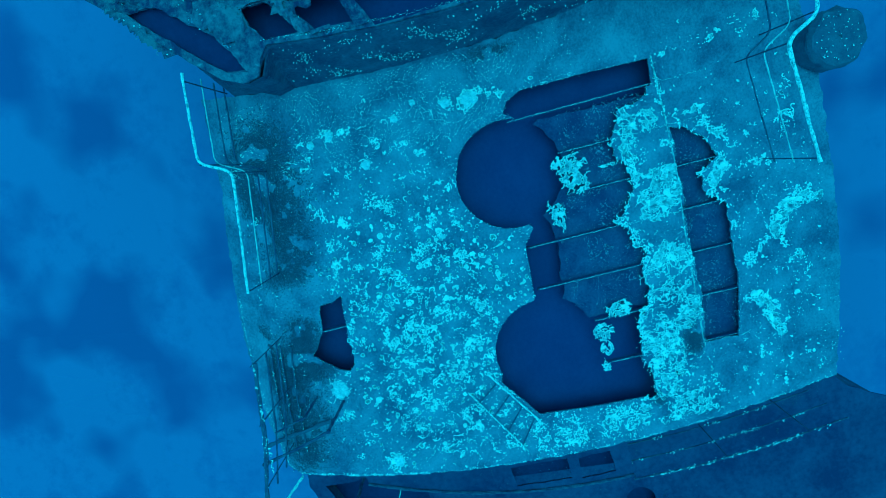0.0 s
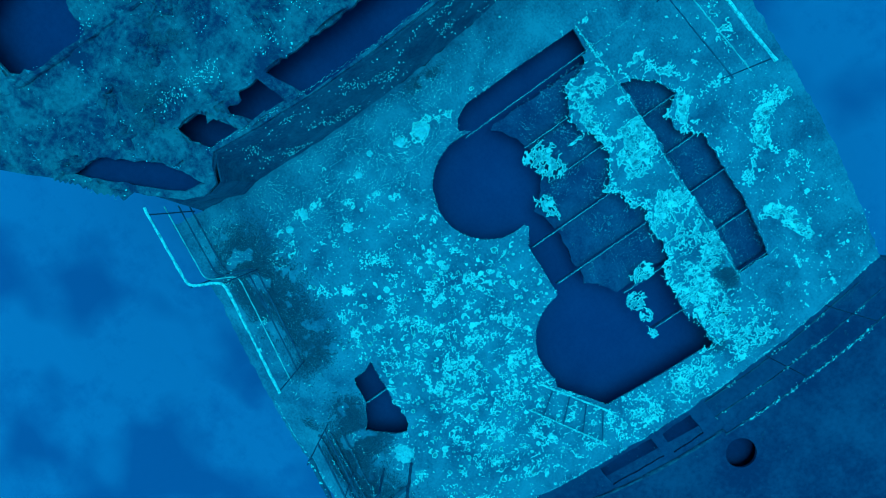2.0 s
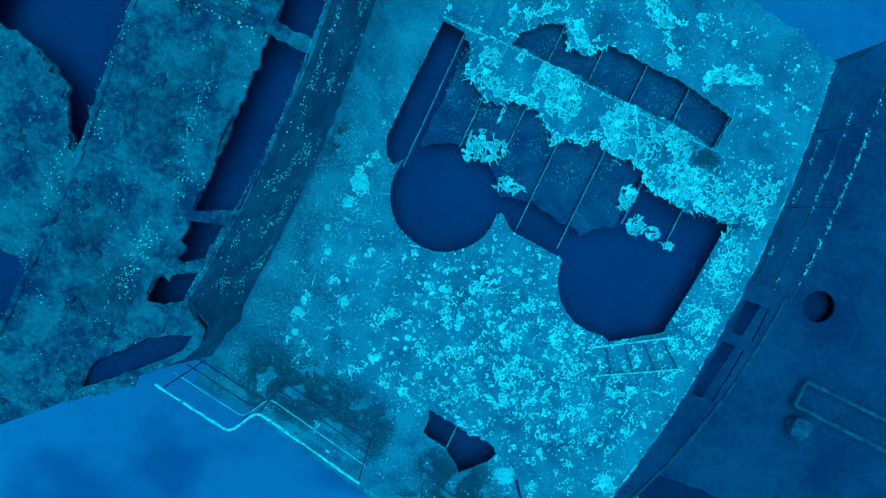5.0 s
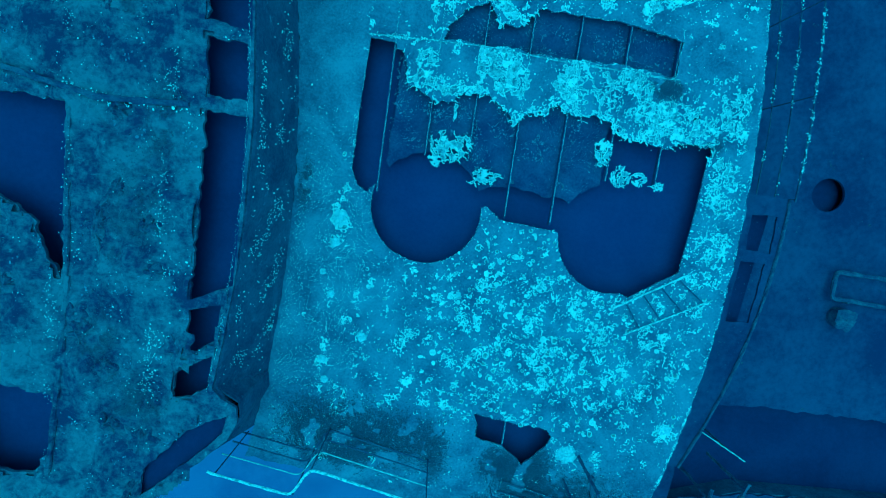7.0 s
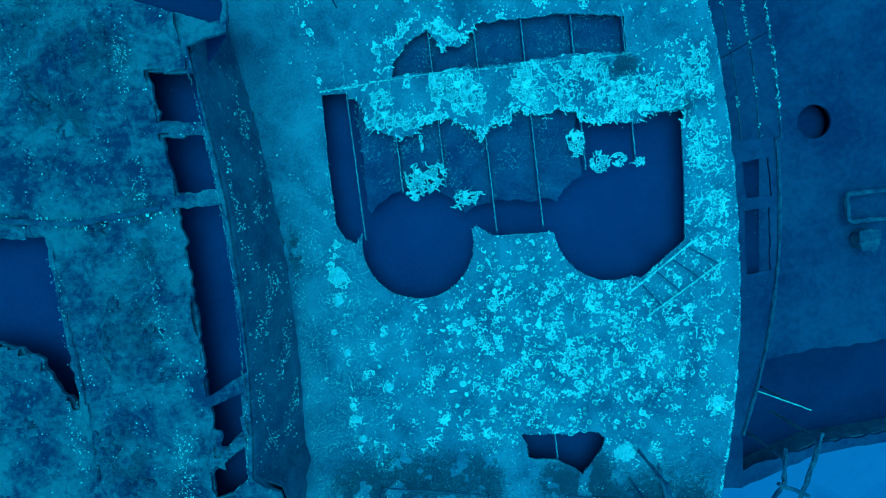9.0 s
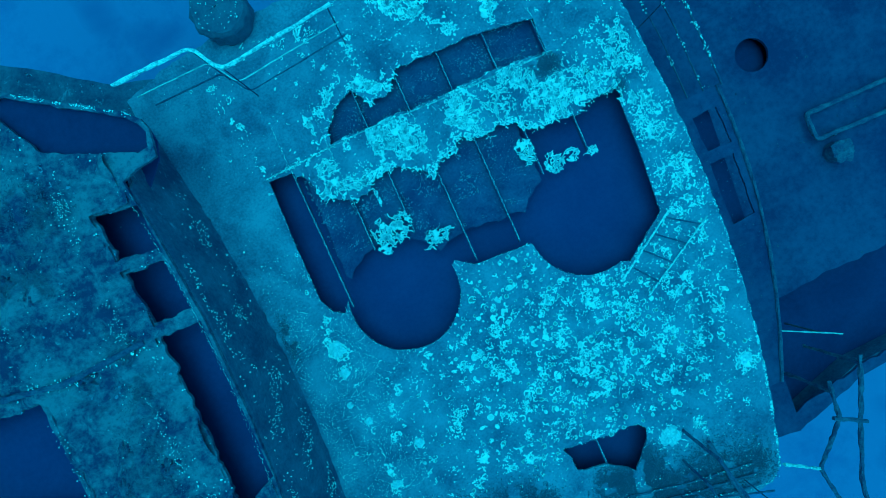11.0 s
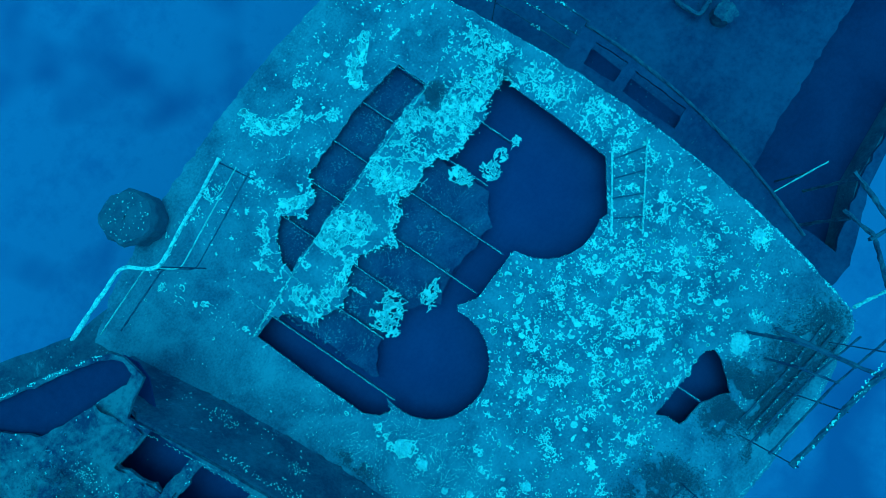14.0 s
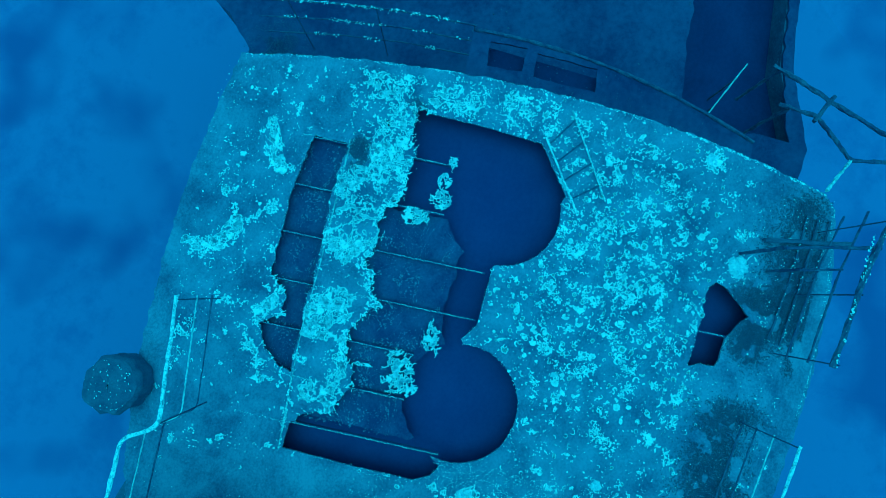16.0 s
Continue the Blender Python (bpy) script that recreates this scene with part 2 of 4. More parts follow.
# ---- the wreck: roof of the deckhouse, flat top at z = 0 ----
BEAMS_X = (-1.50, -1.00, -0.50, 0.02, 0.56, 1.12, 1.70)
HOLE_1, HOLE_2, HOLE_R = (-0.90, 0.015), (1.33, -0.03), 0.645


def right_edge(y):
    return 2.80 - 0.033 * (y - 0.3) ** 2 - (0.012 * (-y - 1.5) ** 2 if y < -1.5 else 0)


def left_edge(y):
    return -2.44 - 0.030 * (y + 0.5) ** 2


def roof_outline():
    right = [(right_edge(y), y) for y in np.linspace(-3.58, 3.35, 30)]
    top = [(1.9, 3.46), (1.0, 3.58), (0.0, 3.63), (-1.2, 3.62), (-2.2, 3.5)]
    left = [(left_edge(y), y) for y in np.linspace(3.3, -3.3, 30)]
    bottom = [(-1.8, -3.38), (-0.55, -3.62), (0.24, -3.74), (1.2, -3.80), (2.1, -3.72)]
    return right + top + left + bottom


MAIN_OPENING = (
    [(-1.78, 1.82), (-1.81, 0.9), (-1.81, 0.34), (-1.73, 0.17), (-1.61, 0.09), (-1.53, 0.20)]
    + arc(*HOLE_1, HOLE_R, 168, 368)
    + [(-0.20, 0.13), (-0.04, 0.0), (0.30, -0.02), (0.66, -0.05)]
    + arc(*HOLE_2, HOLE_R + 0.01, 185, 286)
    + [(1.62, -0.70), (2.16, -0.32), (2.22, 0.4), (2.25, 1.14), (2.1, 1.19), (1.9, 1.15), (1.76, 1.08), (1.5, 1.13), (1.2, 1.14), (1.06, 1.28)]
    + [(0.86, 1.34), (0.62, 1.30), (0.4, 1.38), (0.1, 1.24), (-0.06, 1.12), (-0.2, 1.30), (-0.42, 1.42), (-0.66, 1.36), (-0.76, 1.26), (-1.0, 1.24), (-1.28, 1.36), (-1.36, 1.70), (-1.5, 1.80)]
)
TOP_OPENING = [(-0.97, 1.93), (-0.92, 2.08), (-0.76, 2.28), (-0.52, 2.38), (-0.36, 2.18), (-0.16, 2.16), (0.08, 2.40), (0.6, 2.39), (1.1, 2.38), (1.72, 2.28), (1.70, 1.89), (1.08, 1.92), (0.36, 1.90), (-0.3, 1.92)]
SMALL_OPENING = [(0.02, -2.38), (0.42, -2.42), (0.93, -2.45), (1.0, -2.54), (0.96, -2.68), (0.70, -2.95), (0.55, -2.82), (0.40, -2.74), (0.08, -2.68), (0.07, -2.5)]


def torn(p):
    """How ragged the main opening's edge is: sawn smooth round the trunks, torn along the crust."""
    return 0.045 if p.y > 1.0 and p.x > -1.45 else 0.007


openings = [ragged(MAIN_OPENING, 0.03, torn, 1), ragged(TOP_OPENING, 0.03, 0.028, 2), ragged(SMALL_OPENING, 0.04, 0.018, 3), arc(2.02, 1.47, 0.045, 0, 330, 10), arc(1.30, 1.66, 0.02, 0, 330, 8)]
outline = ragged(roof_outline(), 0.04, 0.028, 4)

roof = thing("deckhouse_roof", "flat steel deckhouse roof of a wreck, encrusted and torn open", "roof", kind="structure")
part("plate", sheet("plate", outline, openings, 0.0, 0.03, PLATE), roof)

for x in BEAMS_X:
    part("beam", box("beam", (x - 0.012, 0.02 if -0.2 < x < 0.8 else (0.12 if x < -1.2 else 0.62), -0.11), (x + 0.012, 2.46, -0.034), SHADED_INNER), roof, "rusted roof beam bare under the torn plating")
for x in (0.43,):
    part("beam", box("beam", (x - 0.014, -2.80, -0.11), (x + 0.014, -2.36, -0.034), SHADED_INNER), roof)

# the dim interior that shows through the openings, its shade put into the colours
part("shade_sheet", sheet("shade_sheet", [(2.46, -3.45), (2.60, -1.0), (2.60, 1.2), (2.46, 3.1), (-2.38, 3.1), (-2.38, -3.2)], [], -0.30, 0.02, HOLE_SHADE), roof, "dark sheet for the shaded interior under the torn roof")
ceiling_edge = [(-1.44, 0.50)] + arc(*HOLE_1, HOLE_R, 140, 25, 20) + [(-0.2, 0.36), (0.1, 0.40), (0.5, 0.34), (0.70, 0.36)] + arc(*HOLE_2, HOLE_R, 150, 112, 8) + [(1.08, 0.9), (1.08, 1.5), (0.9, 1.8), (-1.4, 1.85)]
part("inner_plate", sheet("inner_plate", ragged(ceiling_edge, 0.04, 0.026, 9), [], -0.115, 0.02, SHADED_INNER), roof, "lower ceiling plate, coloured dark for its shade and speckled with growth")
part("inner_plate", sheet("inner_plate", ragged([(-1.1, 1.86), (1.85, 1.86), (1.85, 2.47), (-1.1, 2.47)], 0.1, 0.01, 12), [], -0.125, 0.02, SHADED_INNER), roof, "lower ceiling plate, coloured dark for its shade and speckled with growth")
WALL_DROP = ragged(roof_outline(), 0.25, 0.0, 4)


def skirt(name, ring, z0, z1, mat, inset=0.03, thick=0.05):
    verts, faces, n = [], [], len(ring)
    c = Vector((sum(p[0] for p in ring) / n, sum(p[1] for p in ring) / n))
    for x, y in ring:
        d = (Vector((x, y)) - c).normalized()
        for k, z in ((inset, z1), (inset, z0), (inset + thick, z0), (inset + thick, z1)):
            verts.append((x - d.x * k, y - d.y * k, z))
    for i in range(n):
        a, b = i * 4, ((i + 1) % n) * 4
        for j in range(4):
            k = (j + 1) % 4
            faces.append((a + j, a + k, b + k, b + j))
    return mesh_of(name, verts, faces, mat)


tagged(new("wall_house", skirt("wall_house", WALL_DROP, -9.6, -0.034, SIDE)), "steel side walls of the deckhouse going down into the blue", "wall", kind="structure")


# ---- growth on the roof ----
def inside(x, y, ring):
    hit = False
    for (x0, y0), (x1, y1) in zip(ring, ring[1:] + ring[:1]):
        if (y0 > y) != (y1 > y) and x < (x1 - x0) * (y - y0) / (y1 - y0) + x0:
            hit = not hit
    return hit


def on_plate(x, y):
    return left_edge(y) + 0.04 < x < right_edge(y) - 0.03 and -3.5 - 0.1 * x < y < 3.5 and not any(inside(x, y, r) for r in openings[:3])


BARE = ((0.76, 1.43, 0.10), (1.20, 1.57, 0.11), (1.62, 1.74, 0.15), (1.89, 1.73, 0.07), (0.86, 1.68, 0.07), (-1.30, 1.56, 0.08))


def bump_weight(px, py, x, y, a, b, turn):
    u, v = (px - x) * math.cos(turn) + (py - y) * math.sin(turn), -(px - x) * math.sin(turn) + (py - y) * math.cos(turn)
    d = (u / a) ** 2 + (v / b) ** 2
    return max(0.0, 1.15 - 0.62 * d)


crusts = []


def crust(w, x0, y0, x1, y1, half):
    """One patch of crust that has grown out to half its width round a line, with an uneven margin."""
    k = len(crusts)
    crusts.append((x0, y0, x1, y1, half))
    d = Vector((x1 - x0, y1 - y0))

    def spread(px, py):
        f = max(0.0, min(1.0, (Vector((px - x0, py - y0)) @ d) / d.length_squared))
        out = math.hypot(px - x0 - d.x * f, py - y0 - d.y * f) / half
        if out > 1 + 0.55 * noise.noise((px * 5, py * 5, k)) + 0.35 * noise.noise((px * 16, py * 16, k)) or not on_plate(px, py):
            return 0.0
        return 0.0 if any(math.hypot(px - x, py - y) < r * (1 + 0.8 * noise.noise((px * 9, py * 9, 3))) for x, y, r in BARE) else w

    m = 1.5 * half
    ob = new("coral_crust", lace("coral_crust", (min(x0, x1) - m, min(y0, y1) - m, max(x0, x1) + m, max(y0, y1) + m), spread, 0.007, 0.001, CRUST, seed=k + 3, whole=True, core=CRUST_DULL))
    tagged(ob, "ragged lacy pale coral crust grown over the roof plating", "crust", "crusts on the roof")


crust(1.00, -1.29, 1.66, -1.27, 1.42, 0.26)
crust(1.40, -0.95, 1.45, -0.88, 1.35, 0.05)
crust(1.40, -0.86, 1.36, -0.50, 1.42, 0.05)
crust(1.20, -0.50, 1.46, -0.50, 1.86, 0.05)
crust(1.50, -0.35, 1.78, -0.08, 1.57, 0.18)
crust(1.10, 0.22, 1.32, 0.50, 1.78, 0.09)
crust(1.08, 0.72, 1.74, 0.80, 1.42, 0.24)
crust(1.08, 1.28, 1.70, 1.42, 1.30, 0.25)
crust(1.10, 1.72, 1.42, 2.10, 1.34, 0.21)
crust(0.95, 2.44, 0.90, 2.48, 0.55, 0.17)
crust(0.95, 2.48, 0.38, 2.50, -0.08, 0.18)
crust(1.50, 1.76, 2.79, 1.26, 2.57, 0.07)
crust(1.45, 0.21, 3.42, 0.27, 3.10, 0.06)
crust(1.45, 0.28, 3.05, 0.56, 2.90, 0.08)
crust(0.95, 2.42, 1.66, 2.48, 1.26, 0.17)
crust(1.10, 0.86, 3.12, 1.12, 3.20, 0.05)
crust(1.15, -0.60, 2.56, -0.26, 2.30, 0.08)
crust(1.05, -1.05, 2.30, -1.00, 1.98, 0.09)


CELL, FIELD_X, FIELD_Y = 0.011, -2.35, -3.3
patches, fringe = np.zeros((470, 620)), np.zeros((470, 620))
patch_rng = random.Random(31)


def stamp(field, x, y, rx, ry, weight):
    """Raise a field to a soft round patch."""
    i0, i1 = max(0, int((x - 1.5 * rx - FIELD_X) / CELL)), int((x + 1.5 * rx - FIELD_X) / CELL) + 1
    j0, j1 = max(0, int((y - 1.5 * ry - FIELD_Y) / CELL)), int((y + 1.5 * ry - FIELD_Y) / CELL) + 1
    gx, gy = np.meshgrid(FIELD_X + (np.arange(i0, min(i1, 470)) + 0.5) * CELL, FIELD_Y + (np.arange(j0, min(j1, 620)) + 0.5) * CELL, indexing="ij")
    w = weight * np.exp(-(((gx - x) / rx) ** 2 + ((gy - y) / ry) ** 2) * 0.9)
    view = field[i0:i1, j0:j1]
    np.maximum(view, w, out=view)


for k in range(100):
    x, y = patch_rng.uniform(-1.75, 2.55), patch_rng.uniform(-2.5, -0.6)
    r = patch_rng.uniform(0.045, 0.10)
    stamp(patches, x, y, r * patch_rng.uniform(0.6, 1.0), r * patch_rng.uniform(0.8, 1.5), patch_rng.uniform(0.72, 0.97))
for y in np.linspace(-2.3, 0.1, 22):  # growth along the roof's long seam
    stamp(patches, -1.88 + patch_rng.gauss(0, 0.03), y, 0.05, 0.09, patch_rng.uniform(0.35, 0.75))
for y in np.linspace(1.95, 3.2, 16):  # growth where the rough plating ends
    stamp(patches, -1.82 + patch_rng.gauss(0, 0.05), y, 0.06, 0.07, patch_rng.uniform(0.3, 0.95))
for x in np.linspace(-0.97, -0.52, 12):  # pale torn lip between two beams
    stamp(patches, x, 1.41 + 0.03 * math.sin(9 * x), 0.05, 0.05, 0.95)
for k in range(16):
    x = 2.0 + 0.045 * k
    stamp(patches, x, -1.55 - 0.35 * math.sin(k * 0.35), 0.035, 0.035, 0.8)
RIDGES = (  # winding pale ridges of crust
    ((0.24, 3.45), (0.19, 3.26), (0.23, 3.04), (0.37, 2.90), (0.52, 2.95), (0.66, 2.7), (0.78, 2.55)),
    ((1.49, 2.77), (1.28, 2.68), (1.27, 2.48)), ((-0.58, 2.57), (-0.78, 2.45), (-0.96, 2.24)), ((-0.40, 2.47), (-0.27, 2.28), (-0.11, 2.24)),
    ((-0.19, 1.82), (-0.19, 1.57), (-0.24, 1.42), (-0.41, 1.74)), ((0.36, 1.44), (0.55, 1.62), (0.54, 1.88)),
)
for ridge in RIDGES:
    for (x0, y0), (x1, y1) in zip(ridge, ridge[1:]):
        for f in np.linspace(0, 1, 6):
            stamp(patches, x0 + (x1 - x0) * f + patch_rng.gauss(0, 0.012), y0 + (y1 - y0) * f + patch_rng.gauss(0, 0.012), 0.05, 0.05, patch_rng.uniform(1.15, 1.55))
for x, y in openings[0]:
    if y > 1.0 and x > -1.45:
        stamp(fringe, x, y, 0.05, 0.06, patch_rng.uniform(0.5, 0.95))
for x, y in openings[1]:
    if x < 0.1 and y > 2.0:
        stamp(fringe, x, y, 0.05, 0.05, patch_rng.uniform(0.4, 0.9))


def thin_crust(px, py):
    """Where a thinner net of growth spreads over the plating, and hangs in a fringe over its torn edge."""
    i, j = int((px - FIELD_X) / CELL), int((py - FIELD_Y) / CELL)
    if fringe[i, j] > 0.3:
        return fringe[i, j]
    bare = max(math.exp(-((px + 0.76) / 0.24) ** 4 - ((py - 1.68) / 0.24) ** 4), math.exp(-((px - 0.22) / 0.2) ** 4 - ((py - 1.76) / 0.16) ** 4), math.exp(-((px - 1.45) / 0.16) ** 4 - ((py - 1.72) / 0.14) ** 4))
    band = math.exp(-((px - 1.4) / 1.25) ** 4 - ((py - 1.5) / 0.42) ** 4)
    side = math.exp(-((px - 2.45) / 0.28) ** 4 - ((py - 0.3) / 0.9) ** 4)
    top = 0.27 * math.exp(-((px - 0.7) / 1.9) ** 4 - ((py - 2.75) / 0.6) ** 4)
    near = 0.36 * math.exp(-((px - 1.9) / 0.8) ** 4 - ((py + 1.4) / 1.0) ** 4)
    left = 0.45 * math.exp(-((px + 0.9) / 0.7) ** 4 - ((py - 1.65) / 0.35) ** 4)
    w = max((0.20 * band + 0.42 * side + top + near + 0.5 * left) * (1 - 0.8 * bare), patches[i, j])
    return w if w > 0.02 and on_plate(px, py) else 0.0


for x, y, r in ((-1.87, -0.24, 0.17), (-1.90, -0.53, 0.13), (1.22, -2.74, 0.19), (-1.88, -1.15, 0.09), (-1.89, -1.95, 0.10), (2.38, -2.26, 0.13), (-1.45, -1.62, 0.11)):
    stamp(patches, x, y, r, r, 0.97)
ob = new("thin_crust", lace("thin_crust", (FIELD_X, FIELD_Y, 2.78, 3.45), thin_crust, CELL, 0.0, CRUST, seed=77, core=CRUST_DULL))
tagged(ob, "thin broken net of pale growth over the roof plating", "crust", kind="stuff")
BLOBS = ((-1.87, -0.24, 0.13, 0.05), (-1.90, -0.53, 0.09, 0.04), (1.22, -2.74, 0.15, 0.06), (-1.88, -1.15, 0.06, 0.03), (-1.89, -1.95, 0.07, 0.03), (2.38, -2.26, 0.10, 0.03), (-2.0, -0.9, 0.05, 0.02), (-1.45, -1.62, 0.08, 0.03), (-1.83, -2.2, 0.06, 0.03))
for k, (x, y, r, h) in enumerate(BLOBS):
    ob = new("sponge", clump("sponge", 0, 0, 0, 0.78 * r, 0.78 * r, h, SPONGE, seed=k + 40, rings=12, spokes=56, lobes=0.3))
    ob.location = (x, y, 0.001)
    tagged(ob, "pale rounded sponge growing on the roof", "sponge", "sponges on the roof")

SCRAPS = ((-0.74, 0.73, 0.26, 0.19), (-0.26, 0.43, 0.19, 0.11), (-0.72, 1.16, 0.02, 0.10), (1.04, 0.94, 0.09, 0.17), (1.30, 0.70, 0.12, 0.11), (1.52, 0.68, 0.10, 0.07), (1.72, 0.66, 0.09, 0.07))
for k, (x, y, a, b) in enumerate(SCRAPS):
    m = 1.3 * max(a, b)
    part("plate_scrap", lace("plate_scrap", (x - m, y - m, x + m, y + m), lambda px, py: 1.45 * bump_weight(px, py, x, y, a, b, 0.0), 0.008, -0.034, CRUST, seed=k + 50, whole=True, core=CRUST_DULL), roof, "scrap of torn crusted plating left hanging on a beam")

spots = []


def strew(x, y, r, z=0.0, check=True):
    if (x < -1.15 and y > 1.75 or x < -1.86 and y > 0.3) and rng.random() < 0.8:
        return
    if not check or on_plate(x, y):
        spots.append((x, y, z, r))


# single shells, thick between the openings and the small hatch
for i in range(12500):
    x, y = rng.uniform(-2.4, 2.7), rng.uniform(-3.4, 3.4)
    core = math.exp(-((x - 0.6) / 1.7) ** 4 - ((y + 1.15) / 1.1) ** 4)
    d = 0.16 + 0.74 * core + (-0.06 if y > 1.9 else 0)
    if x < -1.7:
        d *= 0.8
    if rng.random() < d:
        strew(x, y, min(0.034, rng.lognormvariate(-4.65, 0.55)) * (0.75 + 0.55 * core))
# clusters
for i in range(420):
    x, y = rng.uniform(-2.0, 2.65), rng.uniform(-3.2, 3.3)
    core = math.exp(-((x - 0.5) / 1.9) ** 4 - ((y + 1.2) / 1.3) ** 4)
    if rng.random() < 0.16 + 0.8 * core:
        s, ang = rng.uniform(0.02, 0.07), rng.random() * math.pi
        for j in range(rng.randint(6, 26)):
            u, v = rng.gauss(0, s), rng.gauss(0, s * 0.55)
            strew(x + u * math.cos(ang) - v * math.sin(ang), y + u * math.sin(ang) + v * math.cos(ang), rng.uniform(0.006, 0.022))
# fine dust of shell
for i in range(5500):
    x, y = rng.uniform(-2.5, 2.8), rng.uniform(-3.4, 3.5)
    if noise.noise((x * 1.7, y * 1.7, 5)) + 0.5 * noise.noise((x * 5, y * 5, 8)) > -0.02:
        strew(x, y, rng.uniform(0.003, 0.009))
for i in range(5000):
    x, y = rng.uniform(-2.45, -1.5), rng.uniform(-3.2, 1.0)
    if noise.noise((x * 3, y * 3, 15)) > -0.25:
        strew(x, y, rng.uniform(0.003, 0.008))
# broken crust round the big openings
for x0, y0, x1, y1, half in crusts:
    for j in range(int(260 * half * (math.dist((x0, y0), (x1, y1)) + half)) + 12):
        f, a, r = rng.random(), rng.random() * math.tau, half * rng.uniform(0.7, 1.6)
        strew(x0 + (x1 - x0) * f + r * math.cos(a), y0 + (y1 - y0) * f + r * math.sin(a), rng.uniform(0.005, 0.016), 0.003)
for i in range(700):
    x, y = rng.uniform(0.5, 2.65), rng.uniform(1.05, 1.95)
    if noise.noise((x * 4, y * 4, 12)) + 0.6 * noise.noise((x * 11, y * 11, 3)) > 0.02:
        strew(x, y, rng.uniform(0.006, 0.022))
for i in range(300):
    x, y = rng.uniform(2.2, 2.75), rng.uniform(-0.4, 1.2)
    if noise.noise((x * 5, y * 5, 14)) > -0.1:
        strew(x, y, rng.uniform(0.006, 0.02))
for i in range(700):
    x, y = rng.uniform(-1.6, 2.6), rng.uniform(1.8, 3.4)
    if noise.noise((x * 2.6, y * 2.6, 21)) + 0.6 * noise.noise((x * 8, y * 8, 3)) > 0.22:
        strew(x, y, rng.uniform(0.006, 0.022))
# white rims
for ring in openings[:3]:
    for (x0, y0), (x1, y1) in zip(ring, ring[1:] + ring[:1]):
        if rng.random() < 0.8:
            for j in range(3):
                t = rng.random()
                strew(x0 + (x1 - x0) * t + rng.gauss(0, 0.006), y0 + (y1 - y0) * t + rng.gauss(0, 0.006), rng.uniform(0.002, 0.0065), 0.0, False)
for x in BEAMS_X + (0.43,):
    y = 0.05 if -0.2 < x < 0.8 else (0.13 if x < -1.2 else 0.62)
    end = 2.44
    if x == 0.43:
        y, end = -2.78, -2.38
    while y < end:
        if not on_plate(x, y):
            spots.append((x + rng.gauss(0, 0.004), y, -0.034, rng.uniform(0.0025, 0.007)))
        elif rng.random() < (0.8 if 1.05 < y < 1.95 else 0.45):
            spots.append((x + rng.gauss(0, 0.006), y, 0.002, rng.uniform(0.003, 0.008)))
        y += rng.uniform(0.003, 0.011)
# shells on the plates below, dull in colour for the shade there
inner_spots = []
for i in range(9000):
    x, y = rng.uniform(-1.45, 1.8), rng.uniform(0.42, 2.45)
    if noise.noise((x * 4, y * 4, 31)) > (0.12 if y < 0.7 else -0.1) and (Vector((x, y)) - Vector(HOLE_1)).length > HOLE_R + 0.05 and (x < 1.02 or y > 1.88):
        inner_spots.append((x, y, -0.122 if y > 1.86 else -0.113, rng.uniform(0.003, 0.015) if noise.noise((x * 3, y * 3, 19)) > 0 else rng.uniform(0.002, 0.007)))
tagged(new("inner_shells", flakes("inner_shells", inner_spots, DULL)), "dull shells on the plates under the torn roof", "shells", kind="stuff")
tagged(new("shells", flakes("shells", spots, SPECK)), "scattered white shells and barnacles crusted over the roof", "shells", kind="stuff")


# ---- barnacles: single ring-shaped shells that stand out on the plating ----
def barnacle(seed):
    """A broken, uneven ring with a sharp crest and a dull floor, about one unit in radius."""
    g = random.Random(seed)
    n, span, turn = 12, g.choice((4.2, 4.9, 5.6, 6.283)), g.random() * math.tau
    verts, faces, squash = [], [], g.uniform(0.65, 1.0)
    for i in range(n + 1):
        a = turn + span * i / n
        k = 1 + 0.28 * noise.noise((math.cos(a) * 1.7, math.sin(a) * 1.7, seed * 2.3))
        w = 0.34 * (1 + 0.6 * noise.noise((math.cos(a) * 3, math.sin(a) * 3, seed + 9.5)))
        for f, h in ((k, 0.02), (k - 0.45 * w, 0.36), (k - w, 0.05)):
            verts.append((f * math.cos(a), f * squash * math.sin(a), h))
    for i in range(n):
        for j in (0, 1):
            faces.append((3 * i + j, 3 * i + 3 + j, 3 * i + 4 + j, 3 * i + 1 + j))
    me = mesh_of("barnacle", verts + [(0, 0, 0.10)], faces + [(3 * i + 2, 3 * i + 5, len(verts)) for i in range(n)], SPECK)
    me.materials.append(CRUST_DULL if seed % 2 else CRUST)
    me.polygons.foreach_set("material_index", np.array([0] * len(faces) + [1] * n, dtype=np.int32))
    return me


BARNACLES = [barnacle(k) for k in range(14)]
shell_rng = random.Random(5)
count = 0
while count < 300:
    x, y = shell_rng.gauss(0.85, 0.95), shell_rng.uniform(-2.45, -0.05)
    if not -1.3 < x < 2.55 or not on_plate(x, y):
        continue
    count += 1
    ob = part("barnacle", BARNACLES[count % 14], roof)
    r = min(0.046, shell_rng.lognormvariate(-3.62, 0.32))
    ob.matrix_world = pose(x, y, 0.001, 0, 0, shell_rng.uniform(0, 360)) @ Matrix.Diagonal((r, r, min(r, 0.03), 1))


